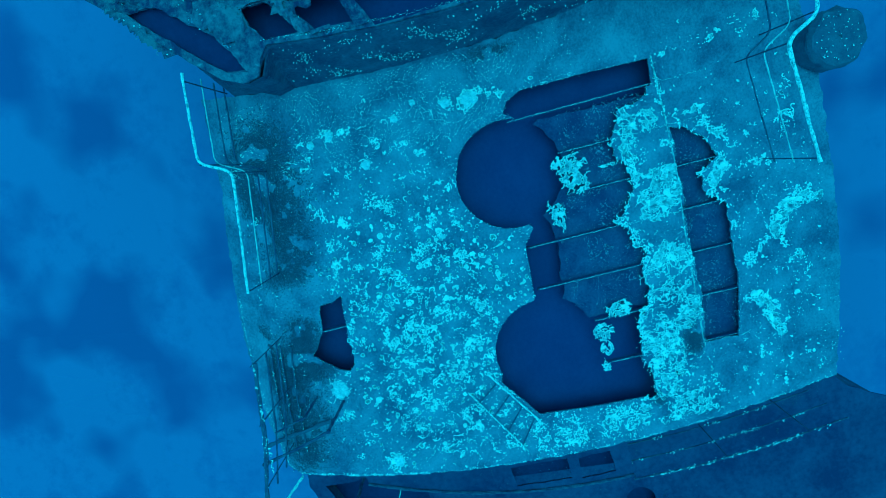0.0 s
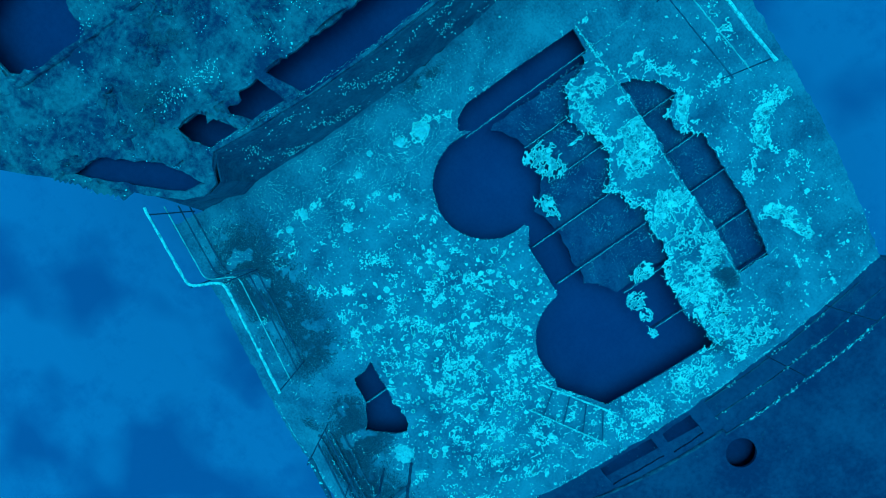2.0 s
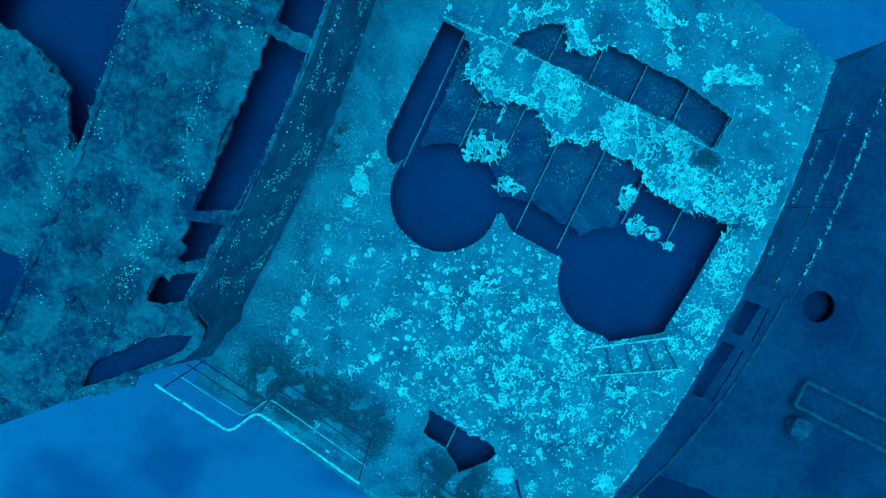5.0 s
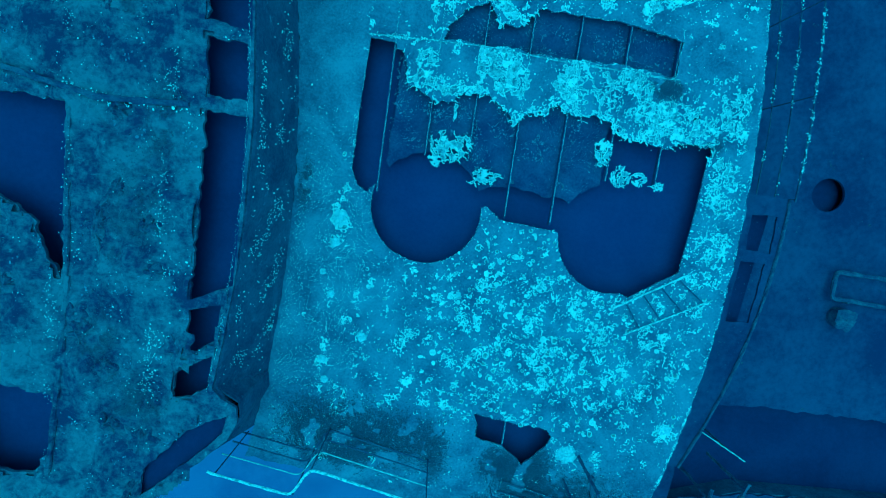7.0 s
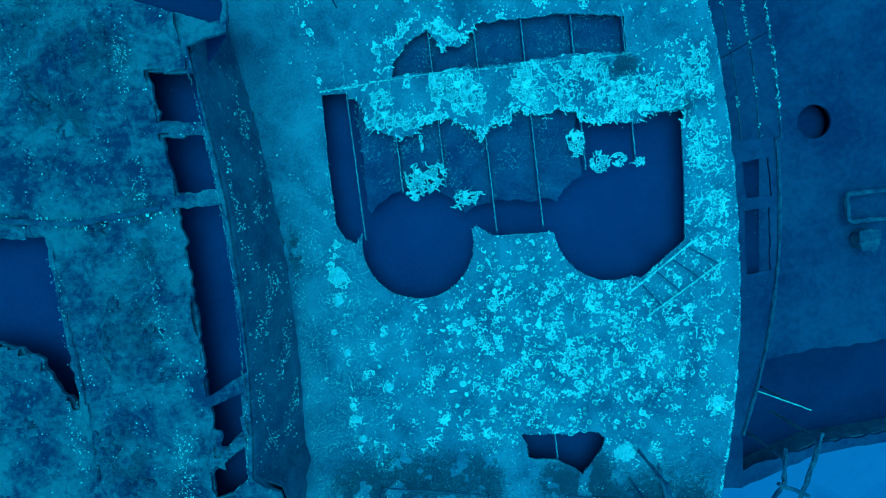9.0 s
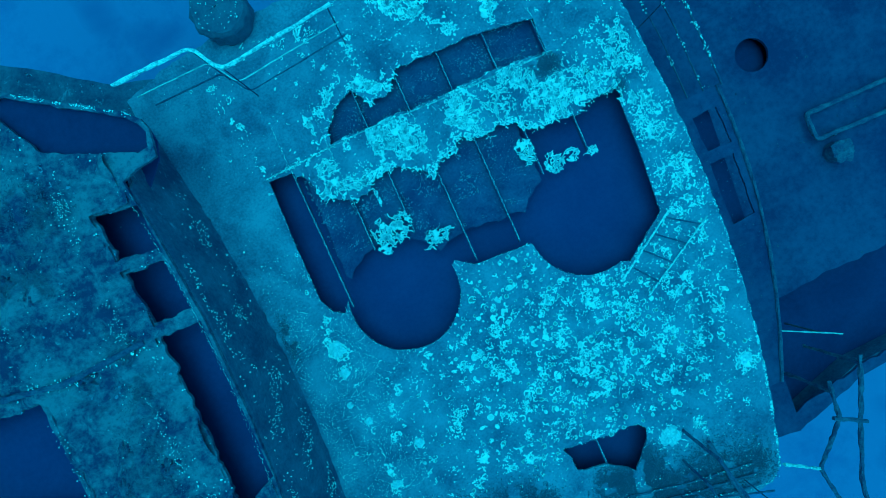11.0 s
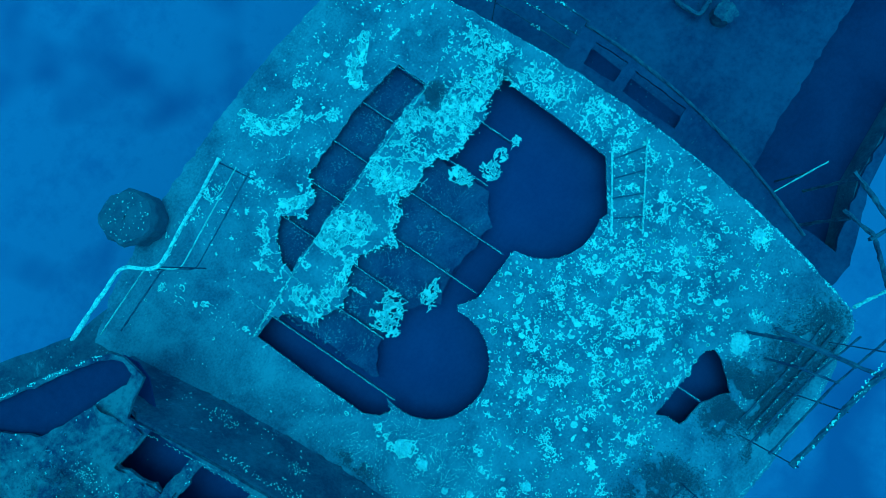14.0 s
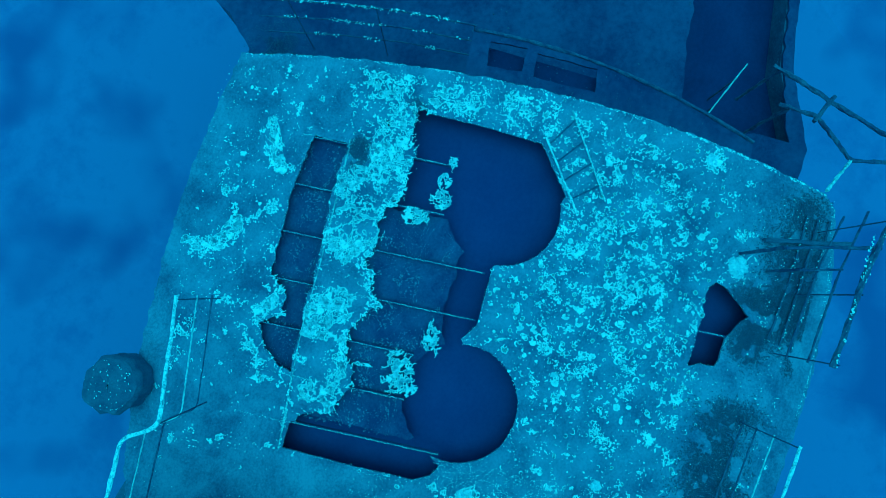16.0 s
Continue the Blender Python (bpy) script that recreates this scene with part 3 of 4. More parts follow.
# ---- pale growth along bars ----
def growth_on(bar, path, r, n, mat=SPECK):
    """Small shells seated on top of a bar, thick in some stretches and missing in others."""
    pts = []
    for i in range(n):
        k = rng.randrange(len(path) - 1)
        p = Vector(path[k]).lerp(Vector(path[k + 1]), rng.random())
        if noise.noise((p.x * 4, p.y * 4, 23)) + 0.5 * noise.noise((p.x * 13, p.y * 13, 2)) > -0.1:
            pts.append((p.x + rng.gauss(0, 0.5 * r), p.y + rng.gauss(0, 0.5 * r), p.z + 0.8 * r, rng.uniform(0.004, 0.012)))
    tagged(part("growth", flakes("growth", pts, mat), bar, "white shells crusted along the bar"), kind="stuff")


# ---- ladder lying by the round opening ----
def ladder():
    t = thing("ladder", "short steel ladder with pale crusted rails lying on the roof", "ladder")
    a0, a1, b0, b1 = Vector((1.44, -0.84, 0.06)), Vector((2.23, -0.34, 0.045)), Vector((1.63, -1.14, 0.045)), Vector((2.60, -0.58, 0.045))
    growth_on(part("stile", tube("stile", [a0, a1], 0.011, BRIGHT, wobble=0.6), t, "pale crusted ladder rail"), [a0, a1], 0.012, 160)
    growth_on(part("stile", tube("stile", [b0, b1], 0.009, PIPE, wobble=0.6), t), [b0, b1], 0.010, 90)
    for f in (0.18, 0.42, 0.66, 0.90):
        part("rung", tube("rung", [a0.lerp(a1, f), b0.lerp(b1, f)], 0.008, PIPE_DARK, wobble=0.4), t)


ladder()


# ---- guard rails ----
def railing(name, label, path, feet, heights, mats, radii, r_bend=0.09):
    """Rails one above the other along one plan line, on posts that stand on the deck."""
    t = thing(name, label, "railing")
    for h, m, r in zip(heights, mats, radii):
        line = bent([(x, y, h) for x, y in path], r_bend)
        bar = part("rail", tube("rail", line, r, m, wobble=0.7, seed=h), t)
        if h == heights[0]:
            growth_on(bar, line, 0.7 * r, 170)
    for x, y, z0 in feet:
        part("post", tube("post", [(x, y, z0), (x, y, heights[0])], 0.007, SIDE, wobble=0.4), t)
    return t


railing("guard_rail", "bent pale pipe guard rail at the roof's edge", [(-0.30, 2.88), (-1.50, 2.74), (-1.68, 3.05), (-2.50, 3.03)], [(-0.34, 2.88, 0.0), (-1.48, 2.75, 0.0), (-1.7, 3.05, 0.0)], (0.95, 0.55, 0.22), (BRIGHT, PIPE, PIPE_DARK), (0.018, 0.007, 0.008))
railing("guard_rail", "bent pale pipe guard rail at the roof's edge", [(-2.74, -2.97), (-1.86, -3.11), (-1.69, -2.79), (-0.43, -3.04)], [(-2.66, -2.98, 0.0), (-1.84, -3.1, 0.0), (-1.68, -2.80, 0.0), (-0.45, -3.03, 0.0)], (0.95, 0.58, 0.30, 0.06), (BRIGHT, PIPE, PIPE_DARK, PIPE_DARK), (0.0135, 0.007, 0.008, 0.010))
railing("side_rail", "thick dark fouled side rail standing along the roof's edge", [(0.33, -3.22), (1.28, -3.40), (1.95, -3.60)], [(0.36, -3.28, 0.0), (1.05, -3.40, 0.0), (1.80, -3.56, 0.0)], (0.95, 0.62, 0.30), (PIPE_DARK, PIPE_DARK, PIPE_DARK), (0.024, 0.010, 0.010))
t_cross = thing("cross_rail", "dark fouled rail bent inwards across the roof's corner", "rail")
part("bar", tube("bar", [(1.37, -2.72, 0.78), (1.45, -3.10, 0.86), (1.52, -3.52, 0.93)], 0.017, PIPE_DARK, wobble=0.9), t_cross)
part("bar", tube("bar", [(1.22, -3.02, 0.60), (1.31, -3.42, 0.63)], 0.012, PIPE_DARK, wobble=0.9), t_cross)
part("post", tube("post", [(1.38, -2.74, 0.0), (1.38, -2.74, 0.80)], 0.018, PIPE_DARK, wobble=0.7), t_cross)
part("post", tube("post", [(1.24, -3.06, 0.0), (1.24, -3.06, 0.61)], 0.014, PIPE_DARK, wobble=0.7), t_cross)
low_rails = thing("fallen_rails", "dark fouled rails fallen side by side on the roof", "rails")
for k in range(3):
    y = -3.44 + 0.13 * k
    part("rail", tube("rail", [(0.42 + 0.04 * k, y, 0.03), (1.2, y - 0.13, 0.035), (1.95, y - 0.22, 0.03)], 0.012, TURF, wobble=0.7, seed=k), low_rails)
part("crossbar", tube("crossbar", [(1.58, -2.95, 0.06), (1.66, -3.5, 0.07), (1.72, -3.9, 0.08)], 0.026, TURF, wobble=0.6), low_rails)
rail_spots = []
for i in range(260):
    k, f = rng.randrange(5), rng.random()
    if k < 4 and noise.noise((f * 9, k, 3)) > -0.1:
        rail_spots.append((0.42 + 1.5 * f, -3.44 + 0.13 * k - 0.22 * f + rng.gauss(0, 0.01), 0.05, rng.uniform(0.004, 0.011)))
    elif noise.noise((f * 7, 1, 3)) > 0.0:
        rail_spots.append((0.34 + 1.5 * f, -3.23 - 0.21 * f + rng.gauss(0, 0.010), 0.975, rng.uniform(0.005, 0.016)))
tagged(new("rail_shells", flakes("rail_shells", rail_spots, SPECK)), "white shells dotted along the fouled rails", "shells", kind="stuff")


# ---- drum at the outer edge ----
def drum():
    t = thing("float_drum", "round fouled metal drum by the roof's edge outside the rail", "drum")
    c, r = Vector((-1.44, 3.68, 0.0)), 0.31
    verts, faces, n, rows = [], [], 40, [(0.0, 0.97), (0.03, 1.0), (0.2, 0.985), (0.23, 1.02), (0.26, 0.985), (0.30, 0.9), (0.29, 0.8), (0.31, 0.4), (0.315, 0.02)]
    for z, f in rows:
        for i in range(n):
            a = math.tau * i / n
            k = f * r * (1 + 0.12 * noise.noise((math.cos(a) * 3, math.sin(a) * 3, z * 5)))
            verts.append((c.x + k * math.cos(a), c.y + k * math.sin(a), z + 0.002 + 0.01 * noise.noise((k * 20, a * 3, 2))))
    for j in range(len(rows) - 1):
        for i in range(n):
            faces.append((j * n + i, j * n + (i + 1) % n, (j + 1) * n + (i + 1) % n, (j + 1) * n + i))
    faces.append(tuple(range(n))[::-1])
    part("body", mesh_of("body", verts, faces, TURF), t)
    shells = part("growth", flakes("growth", [(c.x + 0.27 * math.cos(a) * f, c.y + 0.27 * math.sin(a) * f, 0.315, rng.uniform(0.004, 0.012)) for a, f in ((rng.random() * 6.28, rng.random() ** 0.5) for _ in range(60))], SPECK), t, "pale shells on the drum's lid")
    tagged(shells, kind="stuff")


drum()


# ---- dark turf: soft mats of short weed ----
def turf(name, label, mats, z):
    """Many tiny dark tufts, thick in the middle of each mat and thinning outwards: (x, y, half-length, half-width, count)."""
    pts = []
    for x, y, a, b, n in mats:
        for i in range(int(2.6 * n)):
            px, py = rng.gauss(x, a * 0.55), rng.gauss(y, b * 0.55)
            if noise.noise((px * 5, py * 5, 17)) + 0.5 * noise.noise((px * 14, py * 14, 4)) > -0.25 and (z != 0.0 or on_plate(px, py)):
                pts.append((px, py, z + rng.uniform(0.0, 0.012), rng.uniform(0.003, 0.009)))
    return tagged(new(name, flakes(name, pts, TURF)), label, "weed", kind="stuff")


# the mats by the guard rail are weed and painted rail shade in one
turf("weed_turf", "soft dark turf of weed along the roof's edge, also darkening it for rail shade", [
    (0.80, -3.02, 0.28, 0.30, 2200), (0.40, -2.98, 0.22, 0.22, 1200), (0.85, -3.40, 0.40, 0.26, 2200), (1.50, -3.30, 0.40, 0.34, 1900), (2.00, -3.40, 0.25, 0.25, 900), (0.32, -3.55, 0.20, 0.15, 500),
    (-0.40, -2.95, 0.16, 0.35, 900), (-1.50, -2.72, 0.55, 0.30, 2600), (-0.85, -2.80, 0.45, 0.28, 2000), (-2.00, -2.80, 0.30, 0.30, 1300), (-1.44, -3.10, 0.60, 0.20, 1500)], 0.0)
turf("weed_tuft", "dark tufts of weed among the crusts of the roof", [(1.64, 1.74, 0.16, 0.12, 700), (2.28, 1.18, 0.10, 0.10, 220), (-2.32, 0.10, 0.08, 0.25, 300)], 0.0)


# seams and a flat bar across the plating
def seam(path, r, n, seed):
    t = thing("roof_seam", "raised crusted seam bar on the roof plating", "seam", "seams on the roof")
    part("bar", tube("bar", [(x, y, 0.002) for x, y in path], 0.6 * r, CRUST_DULL, sides=6, wobble=0.7, seed=seed), t)
    g = random.Random(seed)
    pts = []
    for i in range(n):
        k = g.randrange(len(path) - 1)
        f = g.random()
        x, y = path[k][0] + (path[k + 1][0] - path[k][0]) * f, path[k][1] + (path[k + 1][1] - path[k][1]) * f
        if noise.noise((x * 5, y * 5, seed)) > -0.15:
            pts.append((x + g.gauss(0, 0.012), y + g.gauss(0, 0.012), r * 0.6, g.uniform(0.004, 0.014)))
    tagged(part("shells", flakes("shells", pts, SPECK), t, "white shells along the bar"), kind="stuff")


seam([(-1.80, 1.85), (-1.2, 1.88), (-0.60, 1.90), (0.3, 1.87), (1.75, 1.85)], 0.014, 240, 1)
# ---- higher deckhouse beside the roof, top at z = 1 ----
HOUSE_Z = 1.0


def house_edge(y):
    return -2.61 - 0.035 * y * y


HOUSE_OUT = [(house_edge(y), y) for y in np.linspace(-2.05, 2.15, 24)] + [(-2.60, 2.20), (-2.38, 2.24), (-2.33, 2.5), (-2.37, 2.62), (-2.48, 2.73), (-2.8, 2.945), (-3.11, 3.145), (-3.44, 3.36), (-5.2, 4.3), (-9.0, 6.0), (-9.0, -6.5), (-5.2, -5.1), (-3.86, -3.9), (-3.44, -3.46), (-3.11, -3.14), (-2.80, -2.84), (-2.56, -2.58), (-2.47, -2.38), (-2.50, -2.22), (-2.66, -2.14)]


HOUSE_HOLES = [
    [(-3.16, 1.96), (-2.74, 1.90), (-2.71, 1.44), (-3.12, 1.48)],
    [(-3.12, 1.36), (-2.73, 1.32), (-2.67, 0.80), (-3.07, 0.82)],
    [(-3.06, 0.66), (-2.65, 0.66), (-2.65, -0.98), (-3.05, -1.16)],
    [(-3.05, -1.29), (-2.74, -1.18), (-2.77, -1.55), (-3.06, -1.77)],
    [(-3.13, -1.92), (-2.79, -1.72), (-2.79, -2.04), (-3.13, -2.24)],
]
HOUSE_HOLES.append([(-2.56, -2.30), (-2.60, -2.50), (-2.84, -2.77), (-3.13, -3.06), (-3.42, -3.34), (-3.36, -3.00), (-2.95, -2.52)])
HOUSE_HOLES.append([(-2.52, 2.34), (-2.42, 2.34), (-2.37, 2.48), (-2.41, 2.59), (-2.51, 2.69), (-2.82, 2.90), (-3.13, 3.10), (-3.50, 3.34), (-3.70, 3.34), (-3.36, 2.72), (-3.07, 2.56), (-2.84, 2.47)])
HOUSE_HOLES.append([(-4.36, 0.56), (-4.33, -0.07), (-4.30, -1.10), (-4.47, -0.95), (-4.65, -0.56), (-4.95, -0.40), (-5.6, -0.3), (-5.6, 0.6)])
HOUSE_HOLES.append([(-4.33, -2.35), (-4.34, -2.95), (-4.5, -3.2), (-5.1, -3.2), (-5.3, -2.5), (-5.0, -2.32)])
house = thing("upper_deckhouse", "higher deckhouse top, green with algae, with a row of dark openings", "deckhouse", kind="structure")
house_holes = [ragged(h, 0.04, (lambda p: 0.012 if p.x > -2.85 else 0.042) if k < 5 else (0.018 if k < 7 else 0.05), 20 + k) for k, h in enumerate(HOUSE_HOLES)]
part("plate", sheet("plate", ragged(HOUSE_OUT, 0.1, 0.012, 11), house_holes, HOUSE_Z, 0.04, GREEN), house)
# a shallow dark sheet stands for the shade inside the house
part("shade_sheet", sheet("shade_sheet", [(-2.72, -2.3), (-2.64, -1.0), (-2.64, 1.0), (-2.72, 2.1), (-2.52, 2.32), (-2.46, 2.5), (-2.48, 2.66), (-2.86, 2.96), (-3.50, 3.38), (-8.8, 5.8), (-8.8, -6.3), (-3.5, -3.48), (-2.95, -3.0)], [], 0.66, 0.02, HOLD_SHADE), house, "dark sheet for the shade under the openings")


def coaming():
    verts, faces = [], []
    ys = np.linspace(-2.9, 2.45, 58)
    for y in ys:
        top = house_edge(max(-2.75, min(2.15, y))) + 0.015
        if y > 2.15:  # the wall leans back to the roof's corner
            top += (left_edge(y) - 0.04 - top) * min(1.0, (y - 2.15) / 0.2)
        if y < -2.05:  # the wall stands upright under the rounded corner
            f = min(1.0, (-2.05 - y) / 0.2)
            top += (min(left_edge(y) - 0.03, -2.58 + 0.923 * (y + 2.58)) - top) * f
        for x, z in ((left_edge(y) + 0.01, -0.02), (left_edge(y) - 0.01, 0.05), (top, 0.93), (top - 0.01, 0.955), (top - 0.03, 0.955), (left_edge(y) - 0.04, 0.0)):
            k = 0.012 * noise.noise((y * 6, z * 6, 4))
            verts.append((x + k, y, z if y < 2.15 else 0.9 * z))
    for i in range(len(ys) - 1):
        for j in range(6):
            k = (j + 1) % 6
            faces.append((i * 6 + j, i * 6 + k, i * 6 + 6 + k, i * 6 + 6 + j))
    faces += [(0, 1, 2, 3, 4, 5), tuple(range(len(verts) - 6, len(verts)))[::-1]]
    return mesh_of("side_wall", verts, faces, SIDE)


side_deck = [(-2.36, 3.40), (-2.95, 3.57), (-3.37, 3.86), (-3.75, 4.12), (-5.2, 5.0), (-9.0, 6.9), (-9.0, 5.5), (-3.3, 2.9), (-2.5, 2.75)]
tagged(new("side_deck", sheet("side_deck", ragged(side_deck, 0.12, 0.02, 15), [], -0.05, 9.4, SIDE)), "dim fouled steel side deck below the higher deckhouse", "deck", kind="structure")
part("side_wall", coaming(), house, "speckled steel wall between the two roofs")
# dark sheets added right under the plate in place of recess shade
part("recess_shade", sheet("recess_shade", [(-2.50, -2.24), (-2.56, -2.50), (-2.84, -2.82), (-3.50, -3.42), (-3.44, -2.94), (-2.92, -2.46)], [], 0.93, 0.01, DEEP_SHADE), house, "added dark sheet for the shade in the corner recess")
part("recess_shade", sheet("recess_shade", [(-2.54, 2.30), (-2.38, 2.30), (-2.35, 2.50), (-2.50, 2.71), (-3.50, 3.36), (-3.80, 3.38), (-3.40, 2.68), (-2.86, 2.42)], [], 0.93, 0.01, DEEP_SHADE), house, "added dark sheet for the shade in the corner recess")
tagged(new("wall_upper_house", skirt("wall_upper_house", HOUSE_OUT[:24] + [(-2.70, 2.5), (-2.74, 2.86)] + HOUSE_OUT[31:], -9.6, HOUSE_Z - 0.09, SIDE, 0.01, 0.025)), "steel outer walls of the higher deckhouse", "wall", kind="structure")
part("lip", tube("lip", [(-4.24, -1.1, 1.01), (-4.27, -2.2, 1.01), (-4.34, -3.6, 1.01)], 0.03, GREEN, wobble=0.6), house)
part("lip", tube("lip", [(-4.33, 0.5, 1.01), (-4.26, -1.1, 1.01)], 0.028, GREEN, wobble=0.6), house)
pipe_spots = [(-4.92 + 1.9 * f + rng.gauss(0, 0.02), 0.78 - 0.15 * min(1, f * 2) + rng.gauss(0, 0.03), HOUSE_Z + 0.045, rng.uniform(0.005, 0.02)) for f in (rng.random() for _ in range(90))]
t_pipe = thing("deck_pipe", "crusted pipe lying across the green deck", "pipe")
part("body", tube("body", [(-6.0, 0.92, 1.04), (-4.92, 0.78, 1.04), (-4.03, 0.63, 1.04), (-3.2, 0.69, 1.04)], 0.03, PIPE_DARK, wobble=0.6), t_pipe)

lumps = []


def on_house(x, y):
    return x < house_edge(max(-2.75, min(2.15, y))) - 0.02 and -3.0 + 0.78 * (x + 2.8) < y < 2.75 - 0.4 * (x + 2.8) and not any(inside(x, y, r) for r in house_holes)


for i in range(5200):
    x, y = rng.uniform(-6.5, -2.6), rng.uniform(-5.0, 4.0)
    if on_house(x, y) and noise.noise((x * 2.2, y * 2.2, 41)) + 0.5 * noise.noise((x * 7, y * 7, 3)) > 0.05:
        lumps.append((x, y, HOUSE_Z, rng.uniform(0.006, 0.02)))
tagged(new("deck_shells", flakes("deck_shells", lumps, DULL)), "grey-green shells and crust on the higher deck", "shells", kind="stuff")
bright = pipe_spots
for y in np.linspace(-2.1, 1.9, 420):
    if rng.random() < 0.8:
        bright.append((house_edge(y) - 0.045 + rng.gauss(0, 0.008), y, HOUSE_Z, rng.uniform(0.002, 0.007)))
for i in range(2200):
    x, y = rng.uniform(-5.5, -2.6), rng.uniform(-4.0, 3.4)
    if on_house(x, y) and noise.noise((x * 3, y * 3, 51)) > 0.12:
        bright.append((x, y, HOUSE_Z, rng.uniform(0.004, 0.012)))
for i in range(260):
    f, y = rng.random(), rng.uniform(-2.4, 2.4)
    if noise.noise((f * 2, y * 2, 61)) > 0.12 * y - 0.1:
        bright.append((left_edge(y) + (house_edge(y) + 0.015 - left_edge(y)) * f + 0.006, y, 0.05 + 0.88 * f, rng.uniform(0.004, 0.014)))
dim = []
for i in range(420):
    x, y = rng.uniform(-4.2, -2.45), rng.uniform(2.9, 4.1)
    if inside(x, y - 0.06, side_deck) and inside(x, y + 0.06, side_deck) and noise.noise((x * 4, y * 4, 71)) > 0.05:
        dim.append((x, y, -0.05, rng.uniform(0.006, 0.018)))
tagged(new("side_shells", flakes("side_shells", dim, DULL)), "dull shells on the side deck below the deckhouse", "shells", kind="stuff")
for i in range(2600):  # clustered growth on the wall between the roofs
    f, y = rng.uniform(0.06, 0.94), rng.uniform(-1.9, 1.7)
    if noise.noise((f * 2.6, y * 2.4, 63)) + 0.5 * noise.noise((f * 7, y * 7, 5)) > 0.22:
        bright.append((left_edge(y) + (house_edge(y) + 0.015 - left_edge(y)) * f + 0.006, y, 0.05 + 0.88 * f, rng.uniform(0.004, 0.011)))
for i in range(420):  # flecks beside the row of openings
    y = rng.uniform(-2.2, 2.2)
    x = house_edge(y) - 0.60 + 0.05 * y * 0.5 + rng.gauss(0, 0.07)
    if on_house(x, y) and noise.noise((x, y * 2.2, 91)) > -0.05:
        bright.append((x, y, HOUSE_Z, rng.uniform(0.004, 0.014)))
for i in range(170):
    f = i / 170
    if noise.noise((f * 14, 3, 9)) > -0.05:
        bright.append((-2.44 - 0.95 * f, 2.69 + 0.62 * f + rng.gauss(0, 0.01), HOUSE_Z, rng.uniform(0.004, 0.010)))
for i in range(1500):  # specks that follow the deck's frames
    x, y = rng.choice((-3.37, -3.37, -4.36)) + rng.gauss(0, 0.045), rng.uniform(-3.0, 2.3)
    if on_house(x, y) and noise.noise((x * 2, y * 2.6, 33)) > -0.1:
        bright.append((x, y, HOUSE_Z + 0.05, rng.uniform(0.003, 0.009)))
for i in range(2600):
    x, y = rng.uniform(-5.5, -2.9), rng.uniform(-4.0, 3.2)
    if on_house(x, y) and noise.noise((x * 4, y * 4, 53)) + 0.6 * noise.noise((x * 12, y * 12, 5)) > 0.30:
        bright.append((x, y, HOUSE_Z + 0.06, rng.uniform(0.003, 0.010)))
tagged(new("bright_shells", flakes("bright_shells", bright, SPECK)), "small white shells on the higher deck and its wall", "shells", kind="stuff")
def growth(cell=0.035):
    """A lumpy carpet of algae and crust over the higher deck that sinks into it at its margins."""
    nx, ny = int(3.2 / cell), int(7.6 / cell)
    height = {}
    for i in range(nx + 1):
        for j in range(ny + 1):
            x, y = -5.8 + i * cell, -4.4 + j * cell
            h = 0.40 * noise.noise((x * 1.3, y * 1.3, 88)) + 0.45 * noise.noise((x * 3.1, y * 3.1, 87)) + 0.35 * noise.noise((x * 7, y * 7, 86))
            if h > -0.3 and on_house(x, y):
                height[i, j] = 0.15 * (h + 0.03)
    ids = {p: n for n, p in enumerate(height)}
    verts = [(-5.8 + i * cell, -4.4 + j * cell, HOUSE_Z + h) for (i, j), h in height.items()]
    faces = [(ids[i, j], ids[i + 1, j], ids[i + 1, j + 1], ids[i, j + 1]) for i, j in height if (i + 1, j) in ids and (i + 1, j + 1) in ids and (i, j + 1) in ids]
    me = mesh_of("algae_carpet", verts, faces, GREEN)
    me.polygons.foreach_set("use_smooth", np.ones(len(faces), dtype=bool))
    return me


tagged(new("algae_carpet", growth()), "lumpy green-brown carpet of algae on the higher deck", "algae", kind="stuff")
turf("weed_turf", "soft dark turf of weed on the higher deck", [(-3.6, 2.2, 0.35, 0.35, 700), (-4.2, 2.5, 0.4, 0.4, 700), (-4.0, 1.6, 0.3, 0.3, 600), (-3.5, -2.3, 0.3, 0.3, 600), (-3.7, -0.4, 0.3, 0.5, 700), (-3.45, 0.4, 0.14, 0.5, 500), (-3.9, -1.7, 0.2, 0.3, 500)], HOUSE_Z + 0.03)
for k in range(60):
    x, y = rng.uniform(-5.6, -3.1), rng.uniform(-4.2, 3.0)
    if on_house(x, y) and on_house(x + 0.2, y) and on_house(x - 0.2, y) and on_house(x, y + 0.2) and on_house(x, y - 0.2):
        ob = new("algae_mound", clump("algae_mound", 0, 0, 0, rng.uniform(0.07, 0.2), rng.uniform(0.07, 0.16), rng.uniform(0.03, 0.09), GREEN, seed=200 + k, turn=rng.random() * 6, lobes=0.7, rings=8, spokes=30))
        ob.location = (x, y, HOUSE_Z)
        tagged(ob, "lumpy green algae mound on the higher deck", "algae", "mounds on the higher deck")

# ---- ledge and lower deck in front of the curved roof edge ----
def ledge_edge(y):
    return 3.56 - 0.062 * (y - 0.5) ** 2


LEDGE = [(ledge_edge(y), y) for y in np.linspace(-2.9, 0.75, 20)] + [(right_edge(y) - 0.12, y) for y in np.linspace(0.75, -2.9, 20)]
ledge = thing("front_ledge", "dark steel ledge with window openings below the roof's edge", "ledge", kind="structure")
